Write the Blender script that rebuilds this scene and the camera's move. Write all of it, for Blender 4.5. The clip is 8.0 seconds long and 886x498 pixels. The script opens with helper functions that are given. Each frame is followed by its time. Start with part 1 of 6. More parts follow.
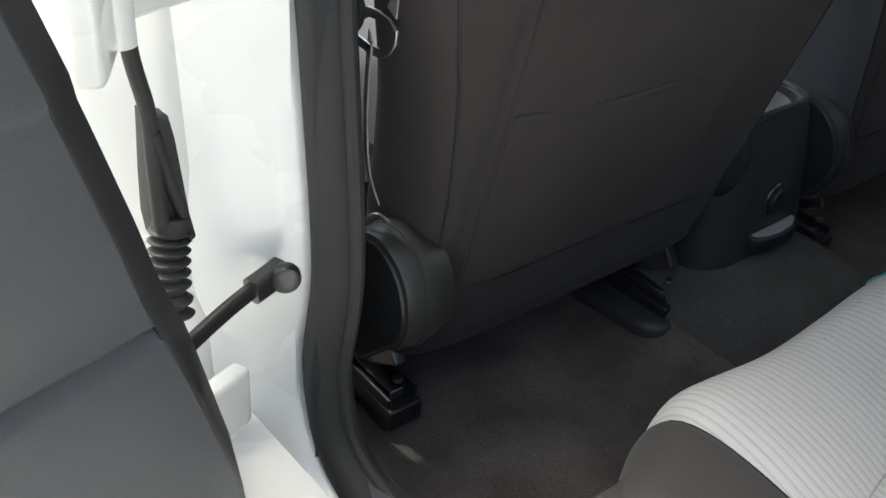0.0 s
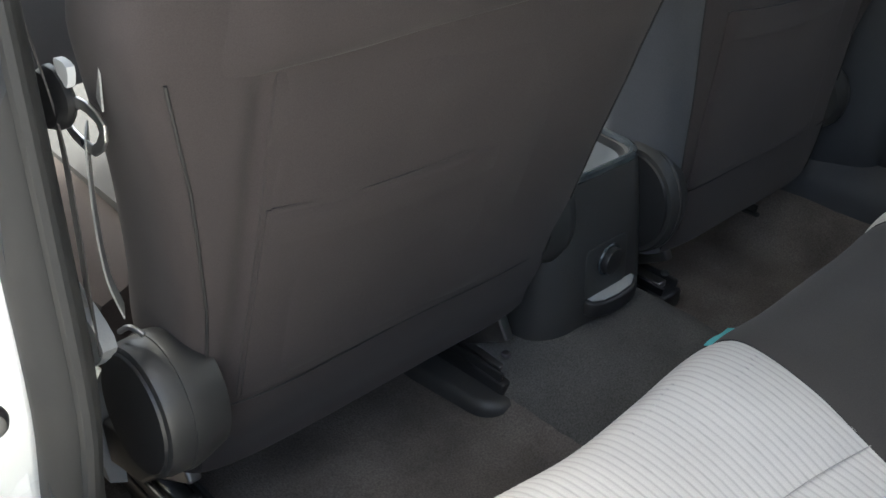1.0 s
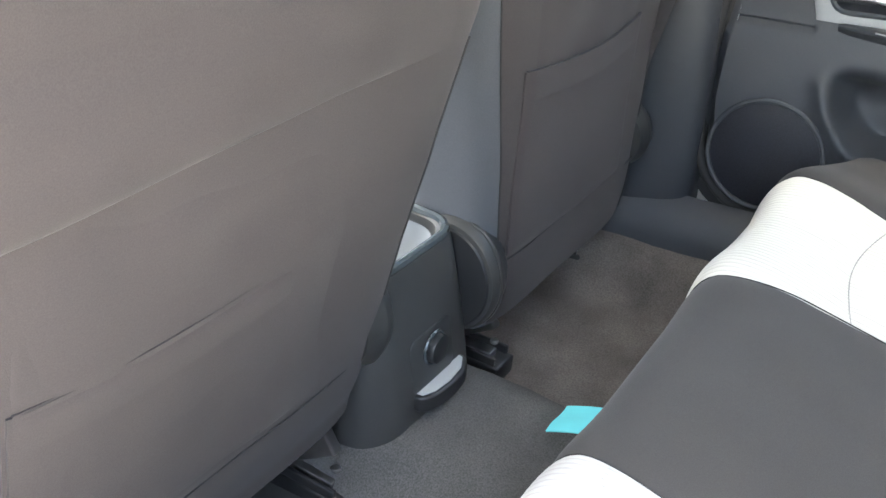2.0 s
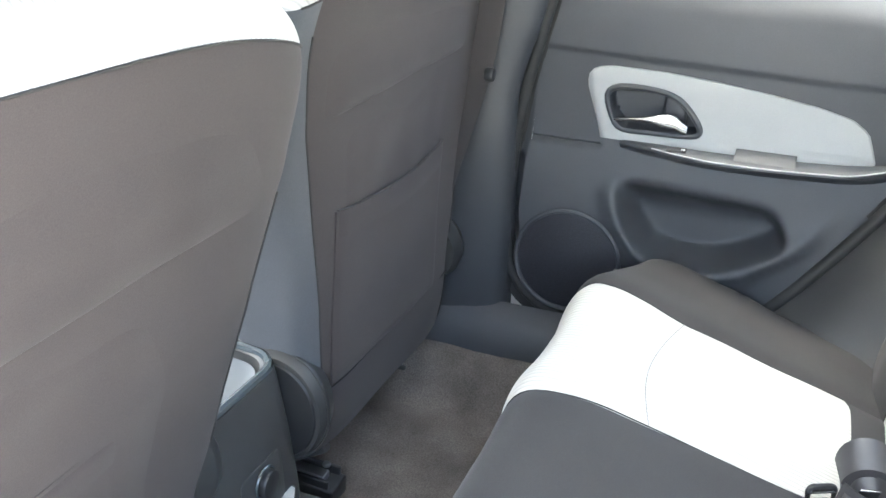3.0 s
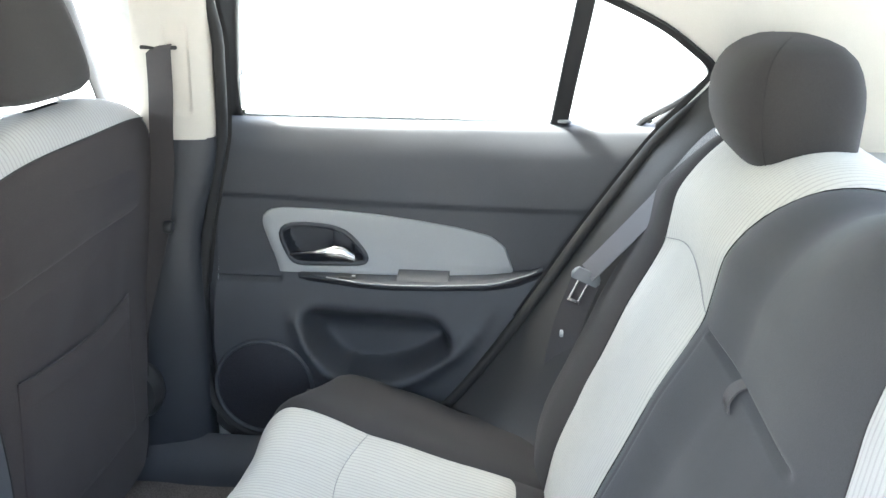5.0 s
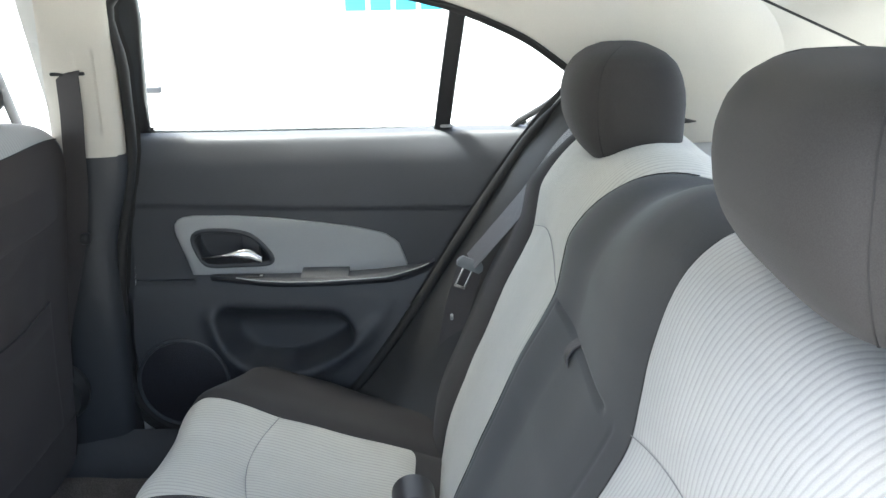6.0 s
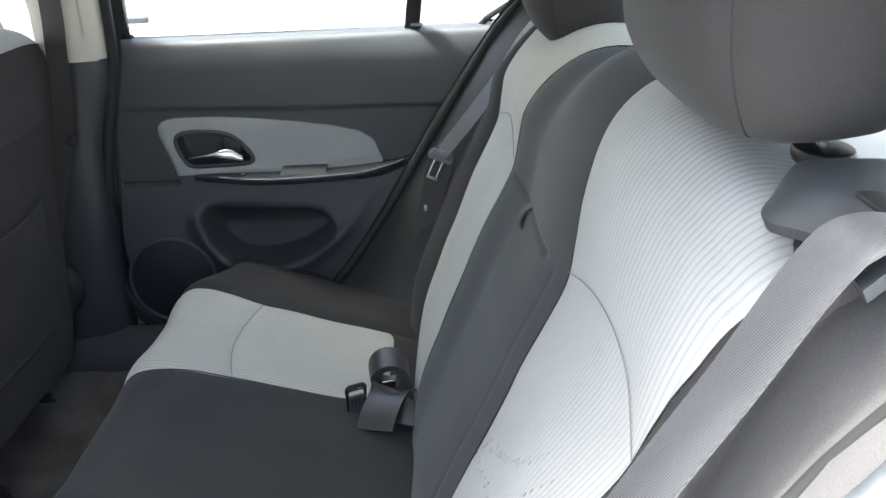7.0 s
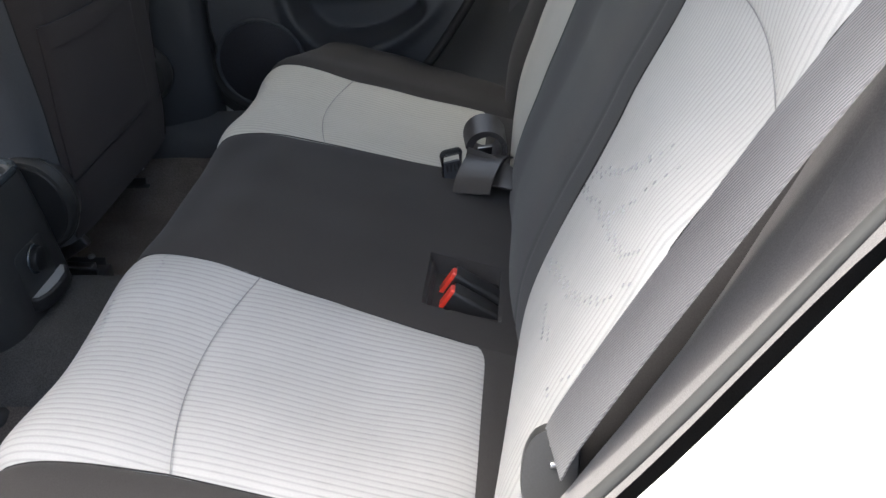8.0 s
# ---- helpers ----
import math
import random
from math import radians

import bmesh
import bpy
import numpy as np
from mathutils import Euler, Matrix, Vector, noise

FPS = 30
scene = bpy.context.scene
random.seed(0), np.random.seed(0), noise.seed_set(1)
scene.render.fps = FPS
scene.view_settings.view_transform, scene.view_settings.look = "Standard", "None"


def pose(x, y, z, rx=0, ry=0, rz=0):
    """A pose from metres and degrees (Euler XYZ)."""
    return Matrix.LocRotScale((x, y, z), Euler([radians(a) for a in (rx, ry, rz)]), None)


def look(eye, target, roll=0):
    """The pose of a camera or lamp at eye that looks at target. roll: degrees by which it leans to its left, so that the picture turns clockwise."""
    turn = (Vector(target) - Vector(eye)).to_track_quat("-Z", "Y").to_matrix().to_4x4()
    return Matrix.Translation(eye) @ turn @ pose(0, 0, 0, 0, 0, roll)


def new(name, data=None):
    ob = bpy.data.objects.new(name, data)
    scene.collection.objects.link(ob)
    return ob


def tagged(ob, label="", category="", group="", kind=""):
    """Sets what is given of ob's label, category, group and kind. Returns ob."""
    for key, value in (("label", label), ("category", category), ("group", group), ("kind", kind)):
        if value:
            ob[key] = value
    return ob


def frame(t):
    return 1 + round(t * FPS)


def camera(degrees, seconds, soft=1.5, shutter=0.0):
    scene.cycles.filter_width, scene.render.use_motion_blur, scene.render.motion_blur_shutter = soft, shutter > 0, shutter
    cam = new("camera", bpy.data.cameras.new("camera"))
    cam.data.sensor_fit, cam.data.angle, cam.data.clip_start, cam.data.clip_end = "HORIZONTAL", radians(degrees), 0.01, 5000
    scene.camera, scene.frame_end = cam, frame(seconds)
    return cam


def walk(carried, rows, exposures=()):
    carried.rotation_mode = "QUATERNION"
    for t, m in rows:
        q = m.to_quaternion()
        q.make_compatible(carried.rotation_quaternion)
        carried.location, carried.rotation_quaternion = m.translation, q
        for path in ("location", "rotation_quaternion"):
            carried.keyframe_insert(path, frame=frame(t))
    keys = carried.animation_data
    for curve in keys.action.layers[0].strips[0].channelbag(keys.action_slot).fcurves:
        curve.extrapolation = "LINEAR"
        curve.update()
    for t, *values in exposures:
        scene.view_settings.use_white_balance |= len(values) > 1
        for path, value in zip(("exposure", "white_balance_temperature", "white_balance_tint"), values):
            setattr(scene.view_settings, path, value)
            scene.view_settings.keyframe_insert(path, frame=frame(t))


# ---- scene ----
cam = camera(49.09, 8.0)
PATH = [
    (0.0, -1.0526, -0.6024, 1.0850, 57.45, -3.88, -39.04),
    (0.5, -0.9687, -0.6181, 1.0767, 59.33, -2.97, -40.69),
    (1.0, -0.8909, -0.6021, 1.0802, 60.43, -3.09, -45.49),
    (1.2, -0.8480, -0.5805, 1.0788, 60.16, -2.55, -47.94),
    (2.5, -0.7636, -0.5181, 1.1492, 64.25, -1.94, -63.80),
    (3.0, -0.7790, -0.5509, 1.1882, 66.95, -2.03, -68.54),
    (3.5, -0.7900, -0.5826, 1.2177, 69.23, -1.31, -72.24),
    (4.0, -0.8043, -0.6310, 1.2468, 71.02, -0.40, -76.10),
    (4.5, -0.8309, -0.6469, 1.2668, 72.31, -0.32, -81.07),
    (5.0, -0.8730, -0.6740, 1.2996, 72.76, -0.57, -84.91),
    (5.2, -0.9017, -0.6893, 1.3057, 73.17, -0.26, -86.37),
    (6.3, -1.0788, -0.7800, 1.3323, 72.66, 1.06, -89.85),
    (6.5, -1.1032, -0.7913, 1.3213, 72.25, 0.90, -90.19),
    (7.0, -1.1386, -0.8075, 1.2715, 69.44, 2.47, -89.75),
    (7.5, -1.1545, -0.8012, 1.2047, 65.35, 3.50, -87.46),
    (8.0, -1.1382, -0.7760, 1.1297, 60.89, 4.35, -85.36),
]
walk(cam, [(t, pose(x, y, z, rx, ry, rz)) for t, x, y, z, rx, ry, rz in PATH],
     exposures=[(0.0, 1.95, 6200, 1), (0.8, 2.5, 6300, 1), (1.0, 2.9, 6350, 2), (1.2, 3.45, 6350, 3), (2.5, 4.75, 6200, 3), (3.0, 4.78, 6050, 2), (3.5, 4.65, 5980, 2), (4.5, 4.2, 5900, 2), (5.2, 3.8, 5850, 2), (6.5, 2.9, 5850, 1), (7.2, 2.86, 5850, 2), (8.0, 2.56, 6100, 6)])

# ---- sky, sun ----
world = bpy.data.worlds.new("sky")
scene.world = world
world.use_nodes = True
wt = world.node_tree
sky = wt.nodes.new("ShaderNodeTexSky")
sky.sky_type = "NISHITA"
sky.sun_disc = False
SUN_EL, SUN_AZ = 72.0, 346.0      # degrees; azimuth from +y towards +x
sky.sun_elevation = radians(SUN_EL)
sky.sun_rotation = radians(SUN_AZ)
sky.air_density, sky.dust_density, sky.ozone_density = 1.0, 9.0, 0.3
wt.links.new(sky.outputs[0], wt.nodes["Background"].inputs[0])
wt.nodes["Background"].inputs[1].default_value = 0.13
sun = new("sun", bpy.data.lights.new("sun", "SUN"))
sun.data.energy, sun.data.angle, sun.data.color = 2.3, radians(5.0), (1.0, 0.94, 0.85)
_d = Vector((math.sin(radians(SUN_AZ)) * math.cos(radians(SUN_EL)), math.cos(radians(SUN_AZ)) * math.cos(radians(SUN_EL)), math.sin(radians(SUN_EL))))
sun.matrix_world = look(tuple(_d * 30), (0, 0, 0))


# ---- materials ----
def mat(name, color, rough=0.6, metal=0.0, var=0.15, vscale=6.0, bump=0.0, bscale=300.0, spec=0.5, fine=0.0, coat=0.0, sheen=0.0):
    """A surface with a broad mottling, a fine grain in colour and a fine relief."""
    m = bpy.data.materials.new(name)
    m.use_nodes = True
    t = m.node_tree
    b = t.nodes["Principled BSDF"]
    b.inputs["Metallic"].default_value = metal
    b.inputs["Specular IOR Level"].default_value = spec
    b.inputs["Coat Weight"].default_value = coat
    b.inputs["Sheen Weight"].default_value = sheen
    co = t.nodes.new("ShaderNodeTexCoord")
    n1 = t.nodes.new("ShaderNodeTexNoise")
    n1.inputs["Scale"].default_value, n1.inputs["Detail"].default_value = vscale, 5.0
    t.links.new(co.outputs["Object"], n1.inputs["Vector"])
    n2 = t.nodes.new("ShaderNodeTexNoise")
    n2.inputs["Scale"].default_value, n2.inputs["Detail"].default_value = bscale, 2.0
    t.links.new(co.outputs["Object"], n2.inputs["Vector"])
    r1 = t.nodes.new("ShaderNodeMapRange")
    r1.inputs["From Min"].default_value, r1.inputs["From Max"].default_value = 0.3, 0.7
    r1.inputs["To Min"].default_value, r1.inputs["To Max"].default_value = 1 - var, 1 + var
    t.links.new(n1.outputs["Fac"], r1.inputs["Value"])
    r2 = t.nodes.new("ShaderNodeMapRange")
    r2.inputs["From Min"].default_value, r2.inputs["From Max"].default_value = 0.3, 0.7
    r2.inputs["To Min"].default_value, r2.inputs["To Max"].default_value = 1 - fine, 1 + fine
    t.links.new(n2.outputs["Fac"], r2.inputs["Value"])
    mu = t.nodes.new("ShaderNodeMath")
    mu.operation = "MULTIPLY"
    t.links.new(r1.outputs[0], mu.inputs[0])
    t.links.new(r2.outputs[0], mu.inputs[1])
    mix = t.nodes.new("ShaderNodeVectorMath")
    mix.operation = "SCALE"
    mix.inputs[0].default_value = color
    t.links.new(mu.outputs[0], mix.inputs["Scale"])
    t.links.new(mix.outputs[0], b.inputs["Base Color"])
    rr = t.nodes.new("ShaderNodeMapRange")
    rr.inputs["From Min"].default_value, rr.inputs["From Max"].default_value = 0.3, 0.7
    rr.inputs["To Min"].default_value, rr.inputs["To Max"].default_value = max(0.02, rough - 0.06), min(1, rough + 0.06)
    t.links.new(n1.outputs["Fac"], rr.inputs["Value"])
    t.links.new(rr.outputs[0], b.inputs["Roughness"])
    if bump:
        bp = t.nodes.new("ShaderNodeBump")
        bp.inputs["Strength"].default_value, bp.inputs["Distance"].default_value = 1.0, bump
        t.links.new(n2.outputs["Fac"], bp.inputs["Height"])
        t.links.new(bp.outputs[0], b.inputs["Normal"])
    return m


def rib_mat(name, color, pitch=0.0083):
    """Light woven cloth: ribs at a fixed pitch across x, with darker grooves and small broken ticks of dark yarn."""
    m = mat(name, color, 0.9, var=0.05, vscale=9.0, bump=0.00012, bscale=1400.0, spec=0.2, fine=0.08, sheen=0.15)
    t = m.node_tree
    b = t.nodes["Principled BSDF"]
    old = b.inputs["Base Color"].links[0].from_socket
    co = t.nodes.new("ShaderNodeTexCoord")
    sep = t.nodes.new("ShaderNodeSeparateXYZ")
    t.links.new(co.outputs["Object"], sep.inputs[0])
    k = t.nodes.new("ShaderNodeMath")
    k.operation, k.inputs[1].default_value = "MULTIPLY", 2 * math.pi / pitch
    t.links.new(sep.outputs["X"], k.inputs[0])
    c = t.nodes.new("ShaderNodeMath")
    c.operation = "COSINE"
    t.links.new(k.outputs[0], c.inputs[0])
    g = t.nodes.new("ShaderNodeMapRange")
    g.inputs["From Min"].default_value, g.inputs["From Max"].default_value = -1.0, -0.35
    g.inputs["To Min"].default_value, g.inputs["To Max"].default_value = 0.80, 1.0
    t.links.new(c.outputs[0], g.inputs["Value"])
    mp = t.nodes.new("ShaderNodeMapping")
    mp.inputs["Scale"].default_value = (1 / pitch, 55.0, 55.0)
    t.links.new(co.outputs["Object"], mp.inputs[0])
    n = t.nodes.new("ShaderNodeTexNoise")
    n.inputs["Scale"].default_value, n.inputs["Detail"].default_value = 1.0, 0.0
    t.links.new(mp.outputs[0], n.inputs["Vector"])
    tk = t.nodes.new("ShaderNodeMapRange")
    tk.inputs["From Min"].default_value, tk.inputs["From Max"].default_value = 0.64, 0.72
    tk.inputs["To Min"].default_value, tk.inputs["To Max"].default_value = 1.0, 1.35
    t.links.new(n.outputs["Fac"], tk.inputs["Value"])
    inv = t.nodes.new("ShaderNodeMath")
    inv.operation, inv.inputs[0].default_value = "SUBTRACT", 1.0
    t.links.new(g.outputs[0], inv.inputs[1])
    dk = t.nodes.new("ShaderNodeMath")
    dk.operation = "MULTIPLY"
    t.links.new(inv.outputs[0], dk.inputs[0])
    t.links.new(tk.outputs[0], dk.inputs[1])
    mu = t.nodes.new("ShaderNodeMath")
    mu.operation, mu.inputs[0].default_value = "SUBTRACT", 1.0
    t.links.new(dk.outputs[0], mu.inputs[1])
    sc = t.nodes.new("ShaderNodeVectorMath")
    sc.operation = "SCALE"
    t.links.new(old, sc.inputs[0])
    t.links.new(mu.outputs[0], sc.inputs["Scale"])
    t.links.new(sc.outputs[0], b.inputs["Base Color"])
    return m


def glass_mat(name, tint):
    """Thin glass: clear to look through, with a mirror gloss that grows at a slant."""
    m = bpy.data.materials.new(name)
    m.use_nodes = True
    t = m.node_tree
    t.nodes.remove(t.nodes["Principled BSDF"])
    clear = t.nodes.new("ShaderNodeBsdfTransparent")
    clear.inputs["Color"].default_value = (*tint, 1)
    gloss = t.nodes.new("ShaderNodeBsdfGlossy")
    gloss.inputs["Roughness"].default_value = 0.02
    fr = t.nodes.new("ShaderNodeFresnel")
    fr.inputs["IOR"].default_value = 1.45
    mx = t.nodes.new("ShaderNodeMixShader")
    t.links.new(fr.outputs[0], mx.inputs[0])
    t.links.new(clear.outputs[0], mx.inputs[1])
    t.links.new(gloss.outputs[0], mx.inputs[2])
    t.links.new(mx.outputs[0], t.nodes["Material Output"].inputs["Surface"])
    return m


CLOTH = mat("dark_cloth", (0.043, 0.0405, 0.040), 0.92, var=0.10, vscale=5, bump=0.00015, bscale=1100, spec=0.15, fine=0.14, sheen=0.08)
CLOTH_SIDE = mat("side_cloth", (0.042, 0.043, 0.046), 0.85, var=0.08, vscale=5, bump=0.00015, bscale=1100, spec=0.25, fine=0.15, sheen=0.15)
# Passenger side cloth, its blue windscreen light put into the colour.
SEAT_SIDE_LIT = mat("blue_lit_cloth", (0.066, 0.070, 0.078), 0.85, var=0.08, vscale=5, bump=0.00015, bscale=1100, spec=0.25, fine=0.14, sheen=0.2)
# Dark cloth lightened to stand in for skylight at the open door.
SIDE_SKYLIT = mat("skylit_side_cloth", (0.095, 0.089, 0.090), 0.9, var=0.10, vscale=6, bump=0.0002, bscale=900, spec=0.2, fine=0.12, sheen=0.2)
# Light put into colour: near cloth darkened, far cloth lightened as well as yellowed.
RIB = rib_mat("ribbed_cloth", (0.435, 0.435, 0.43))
RIB_WARM_LIT = rib_mat("yellowed_lightened_ribbed_cloth", (0.52, 0.508, 0.462))
PIPING = mat("seam_thread", (0.02, 0.019, 0.019), 0.8, var=0.1)
STITCH = mat("dark_yarn", (0.24, 0.24, 0.245), 0.9, var=0.2)
DASH = mat("grey_yarn", (0.335, 0.335, 0.34), 0.9, var=0.2)
# Grey belt webbing with the sun on it put into a pale base colour.
WEB_SUNLIT = mat("sunlit_webbing", (0.24, 0.24, 0.235), 0.6, var=0.06, bump=0.0003, bscale=700, fine=0.2)
RIM_PLASTIC = mat("smooth_rim_plastic", (0.045, 0.055, 0.062), 0.22, var=0.08, spec=0.7)
PLASTIC = mat("door_plastic", (0.046, 0.049, 0.056), 0.52, var=0.10, vscale=7, bump=0.00012, bscale=900, spec=0.45, fine=0.10)
PILLAR = mat("pillar_plastic", (0.030, 0.033, 0.039), 0.5, var=0.08, vscale=6, bump=0.0001, bscale=900, fine=0.08)
CONSOLE = mat("console_plastic", (0.036, 0.036, 0.036), 0.5, var=0.12, vscale=9, bump=0.00015, bscale=800, fine=0.1)
PLASTIC_BLACK = mat("black_plastic", (0.018, 0.018, 0.019), 0.45, var=0.12, vscale=9, bump=0.0001, bscale=800)
TRIM_GREY = mat("grey_trim", (0.33, 0.34, 0.345), 0.6, var=0.05, vscale=8, bump=0.00008, bscale=900, fine=0.05)
BEIGE = mat("beige_trim", (0.66, 0.63, 0.57), 0.75, var=0.05, vscale=5, bump=0.00008, bscale=900, fine=0.04)
LINING = mat("headliner_cloth", (0.72, 0.70, 0.64), 0.95, var=0.06, vscale=5, bump=0.0002, bscale=700, spec=0.15, fine=0.08)
CARPET = mat("carpet", (0.110, 0.098, 0.090), 0.98, var=0.30, vscale=11, bump=0.0010, bscale=420, spec=0.1, fine=0.25)
TUNNEL = mat("grey_carpet", (0.088, 0.086, 0.084), 0.97, var=0.2, vscale=10, bump=0.0008, bscale=500, spec=0.1, fine=0.3)
RUBBER = mat("rubber_seal", (0.022, 0.022, 0.022), 0.78, var=0.2, vscale=12, bump=0.0001, bscale=600)
PAINT = mat("white_paint", (0.71, 0.72, 0.71), 0.28, var=0.02, vscale=4, coat=0.5)
CHROME = mat("chrome", (0.62, 0.62, 0.63), 0.20, metal=1.0, var=0.05)
STEEL = mat("dull_steel", (0.35, 0.35, 0.36), 0.38, metal=1.0, var=0.2, vscale=30)
BLACK_METAL = mat("black_painted_steel", (0.016, 0.016, 0.017), 0.35, var=0.2, vscale=25, spec=0.6)
WEB_DARK = mat("dark_webbing", (0.060, 0.055, 0.056), 0.6, var=0.08, bump=0.0003, bscale=1500, fine=0.25)
WEB_SMOOTH = mat("satin_webbing", (0.038, 0.035, 0.036), 0.42, var=0.08, bump=0.00005, bscale=1500, fine=0.1, spec=0.6)
BRIGHT_STEEL = mat("bright_steel", (0.62, 0.62, 0.62), 0.32, metal=1.0, var=0.1, vscale=30)
GRIP = mat("grip_plastic", (0.17, 0.18, 0.19), 0.5, var=0.06, vscale=20)
SEAT_CLOTH = mat("seat_back_cloth", (0.0415, 0.0352, 0.0350), 0.92, var=0.14, vscale=4, bump=0.00014, bscale=1000, spec=0.2, fine=0.13, sheen=0.06)
RED = mat("red_plastic", (0.75, 0.055, 0.03), 0.35, var=0.05)
TEAL = mat("teal_cloth", (0.10, 0.42, 0.47), 0.9, var=0.15, bump=0.0002, bscale=900)
GLASS = glass_mat("window_glass", (0.93, 0.96, 0.95))
GROUND = mat("pale_concrete", (0.43, 0.42, 0.40), 0.9, var=0.18, vscale=0.8, bump=0.002, bscale=60, fine=0.15)
MIRROR = mat("mirror_glass", (0.85, 0.87, 0.88), 0.03, metal=1.0, var=0.0)
TYRE = mat("tyre_rubber", (0.022, 0.022, 0.023), 0.85, var=0.15, vscale=20)
CYAN = mat("cyan_paint", (0.06, 0.42, 0.62), 0.5, var=0.08)
WHITE_WALL = mat("white_sheet_metal", (0.78, 0.79, 0.79), 0.5, var=0.06, vscale=1.5)


def webbing_mat(name, color, axis):
    m = mat(name, color, 0.34, var=0.06, fine=0.06, bscale=900, spec=0.9, sheen=0.25)
    t = m.node_tree
    b = t.nodes["Principled BSDF"]
    co = t.nodes.new("ShaderNodeTexCoord")
    w = t.nodes.new("ShaderNodeTexWave")
    w.wave_type, w.bands_direction = "BANDS", axis
    w.inputs["Scale"].default_value, w.inputs["Distortion"].default_value = 250.0, 2.0
    t.links.new(co.outputs["Object"], w.inputs["Vector"])
    bp = t.nodes.new("ShaderNodeBump")
    bp.inputs["Strength"].default_value, bp.inputs["Distance"].default_value = 1.0, 0.00022
    t.links.new(w.outputs["Fac"], bp.inputs["Height"])
    t.links.new(bp.outputs[0], b.inputs["Normal"])
    return m


WEB = webbing_mat("belt_webbing", (0.060, 0.058, 0.065), "DIAGONAL")


# ---- mesh helpers ----
def part(name, mesh, material, parent, label=""):
    """One mesh object under a thing or under a part. mesh: a bmesh or (verts, faces)."""
    me = bpy.data.meshes.new(name)
    if isinstance(mesh, tuple):
        me.from_pydata([tuple(v) for v in mesh[0]], [], mesh[1])
        me.validate()
    else:
        mesh.to_mesh(me)
        mesh.free()
    me.polygons.foreach_set("use_smooth", [True] * len(me.polygons))
    me.set_sharp_from_angle(angle=radians(42))
    me.materials.append(material)
    ob = new(name, me)
    if parent is not None:
        ob.parent = parent
        ob.matrix_parent_inverse = parent.matrix_world.inverted()
    if label:
        ob["label"] = label
    return ob


def thing(name, at, label, category, group="", kind=""):
    ob = new(name)
    ob.empty_display_size = 0.05
    ob.location = at
    ob.matrix_world = Matrix.Translation(at)
    return tagged(ob, label, category, group, kind)


def grid(fn, nu, nv, wrap=False):
    """A sheet of fn(u, v), u and v in 0..1, as (verts, faces). wrap: joined round in u."""
    cols = nu if wrap else nu + 1
    vs = [fn(i / nu, j / nv) for j in range(nv + 1) for i in range(cols)]
    fs = []
    for j in range(nv):
        for i in range(nu):
            a, b = j * cols + i, j * cols + (i + 1) % cols
            fs.append((a, b, b + cols, a + cols))
    return vs, fs


def thick(mesh, d):
    """Gives a sheet a back: each vertex moved by the vector d, and the rim closed."""
    vs, fs = mesh
    n = len(vs)
    back = [tuple(Vector(v) + Vector(d)) for v in vs]
    count = {}
    for f in fs:
        for a, b in zip(f, f[1:] + f[:1]):
            count[(a, b)] = 1
    rim = [(a, b) for a, b in count if (b, a) not in count]
    out = list(fs) + [tuple(i + n for i in reversed(f)) for f in fs] + [(b, a, a + n, b + n) for a, b in rim]
    return list(vs) + back, out


def loft(rings, cap=True):
    """Closed rings of equal length, joined, with the ends capped."""
    n = len(rings[0])
    vs = [tuple(p) for r in rings for p in r]
    fs = [(j * n + i, j * n + (i + 1) % n, (j + 1) * n + (i + 1) % n, (j + 1) * n + i) for j in range(len(rings) - 1) for i in range(n)]
    if cap:
        fs += [tuple(reversed(range(n))), tuple(range((len(rings) - 1) * n, len(rings) * n))]
    return vs, fs


def smooth_line(pts, n=8):
    """Points of a smooth curve through pts."""
    p = [Vector(q) for q in pts]
    out = []
    for i in range(len(p) - 1):
        a, b, c, d = p[max(i - 1, 0)], p[i], p[i + 1], p[min(i + 2, len(p) - 1)]
        for k in range(n):
            s = k / n
            out.append(0.5 * (2 * b + (c - a) * s + (2 * a - 5 * b + 4 * c - d) * s * s + (3 * b - a - 3 * c + d) * s ** 3))
    return out + [p[-1]]


def sweep(pts, section, up=(0, 0, 1), closed=False):
    """A section (list of (side, up) offsets) carried along pts."""
    p = [Vector(q) for q in pts]
    rings = []
    for i, c in enumerate(p):
        if closed:
            d = p[(i + 1) % len(p)] - p[i - 1]
        else:
            d = p[min(i + 1, len(p) - 1)] - p[max(i - 1, 0)]
        d.normalize()
        side = d.cross(Vector(up))
        if side.length < 1e-4:
            side = Vector((1, 0, 0))
        side.normalize()
        top = side.cross(d)
        rings.append([tuple(c + side * s + top * h) for s, h in section])
    if closed:
        rings.append(rings[0])
    return loft(rings, cap=not closed)


def circle(r, n=10, squash=1.0):
    return [(r * math.cos(2 * math.pi * i / n), r * squash * math.sin(2 * math.pi * i / n)) for i in range(n)]


def round_rect(w, h, r, n=4):
    """A rounded rectangle's ring, centred."""
    out = []
    for cx, cy, a in ((w / 2 - r, h / 2 - r, 0), (-w / 2 + r, h / 2 - r, 90), (-w / 2 + r, -h / 2 + r, 180), (w / 2 - r, -h / 2 + r, 270)):
        for k in range(n + 1):
            q = radians(a + 90 * k / n)
            out.append((cx + r * math.cos(q), cy + r * math.sin(q)))
    return out


def tube(pts, r, n=8, up=(0, 0, 1), closed=False, squash=1.0):
    return sweep(pts, circle(r, n, squash), up, closed)


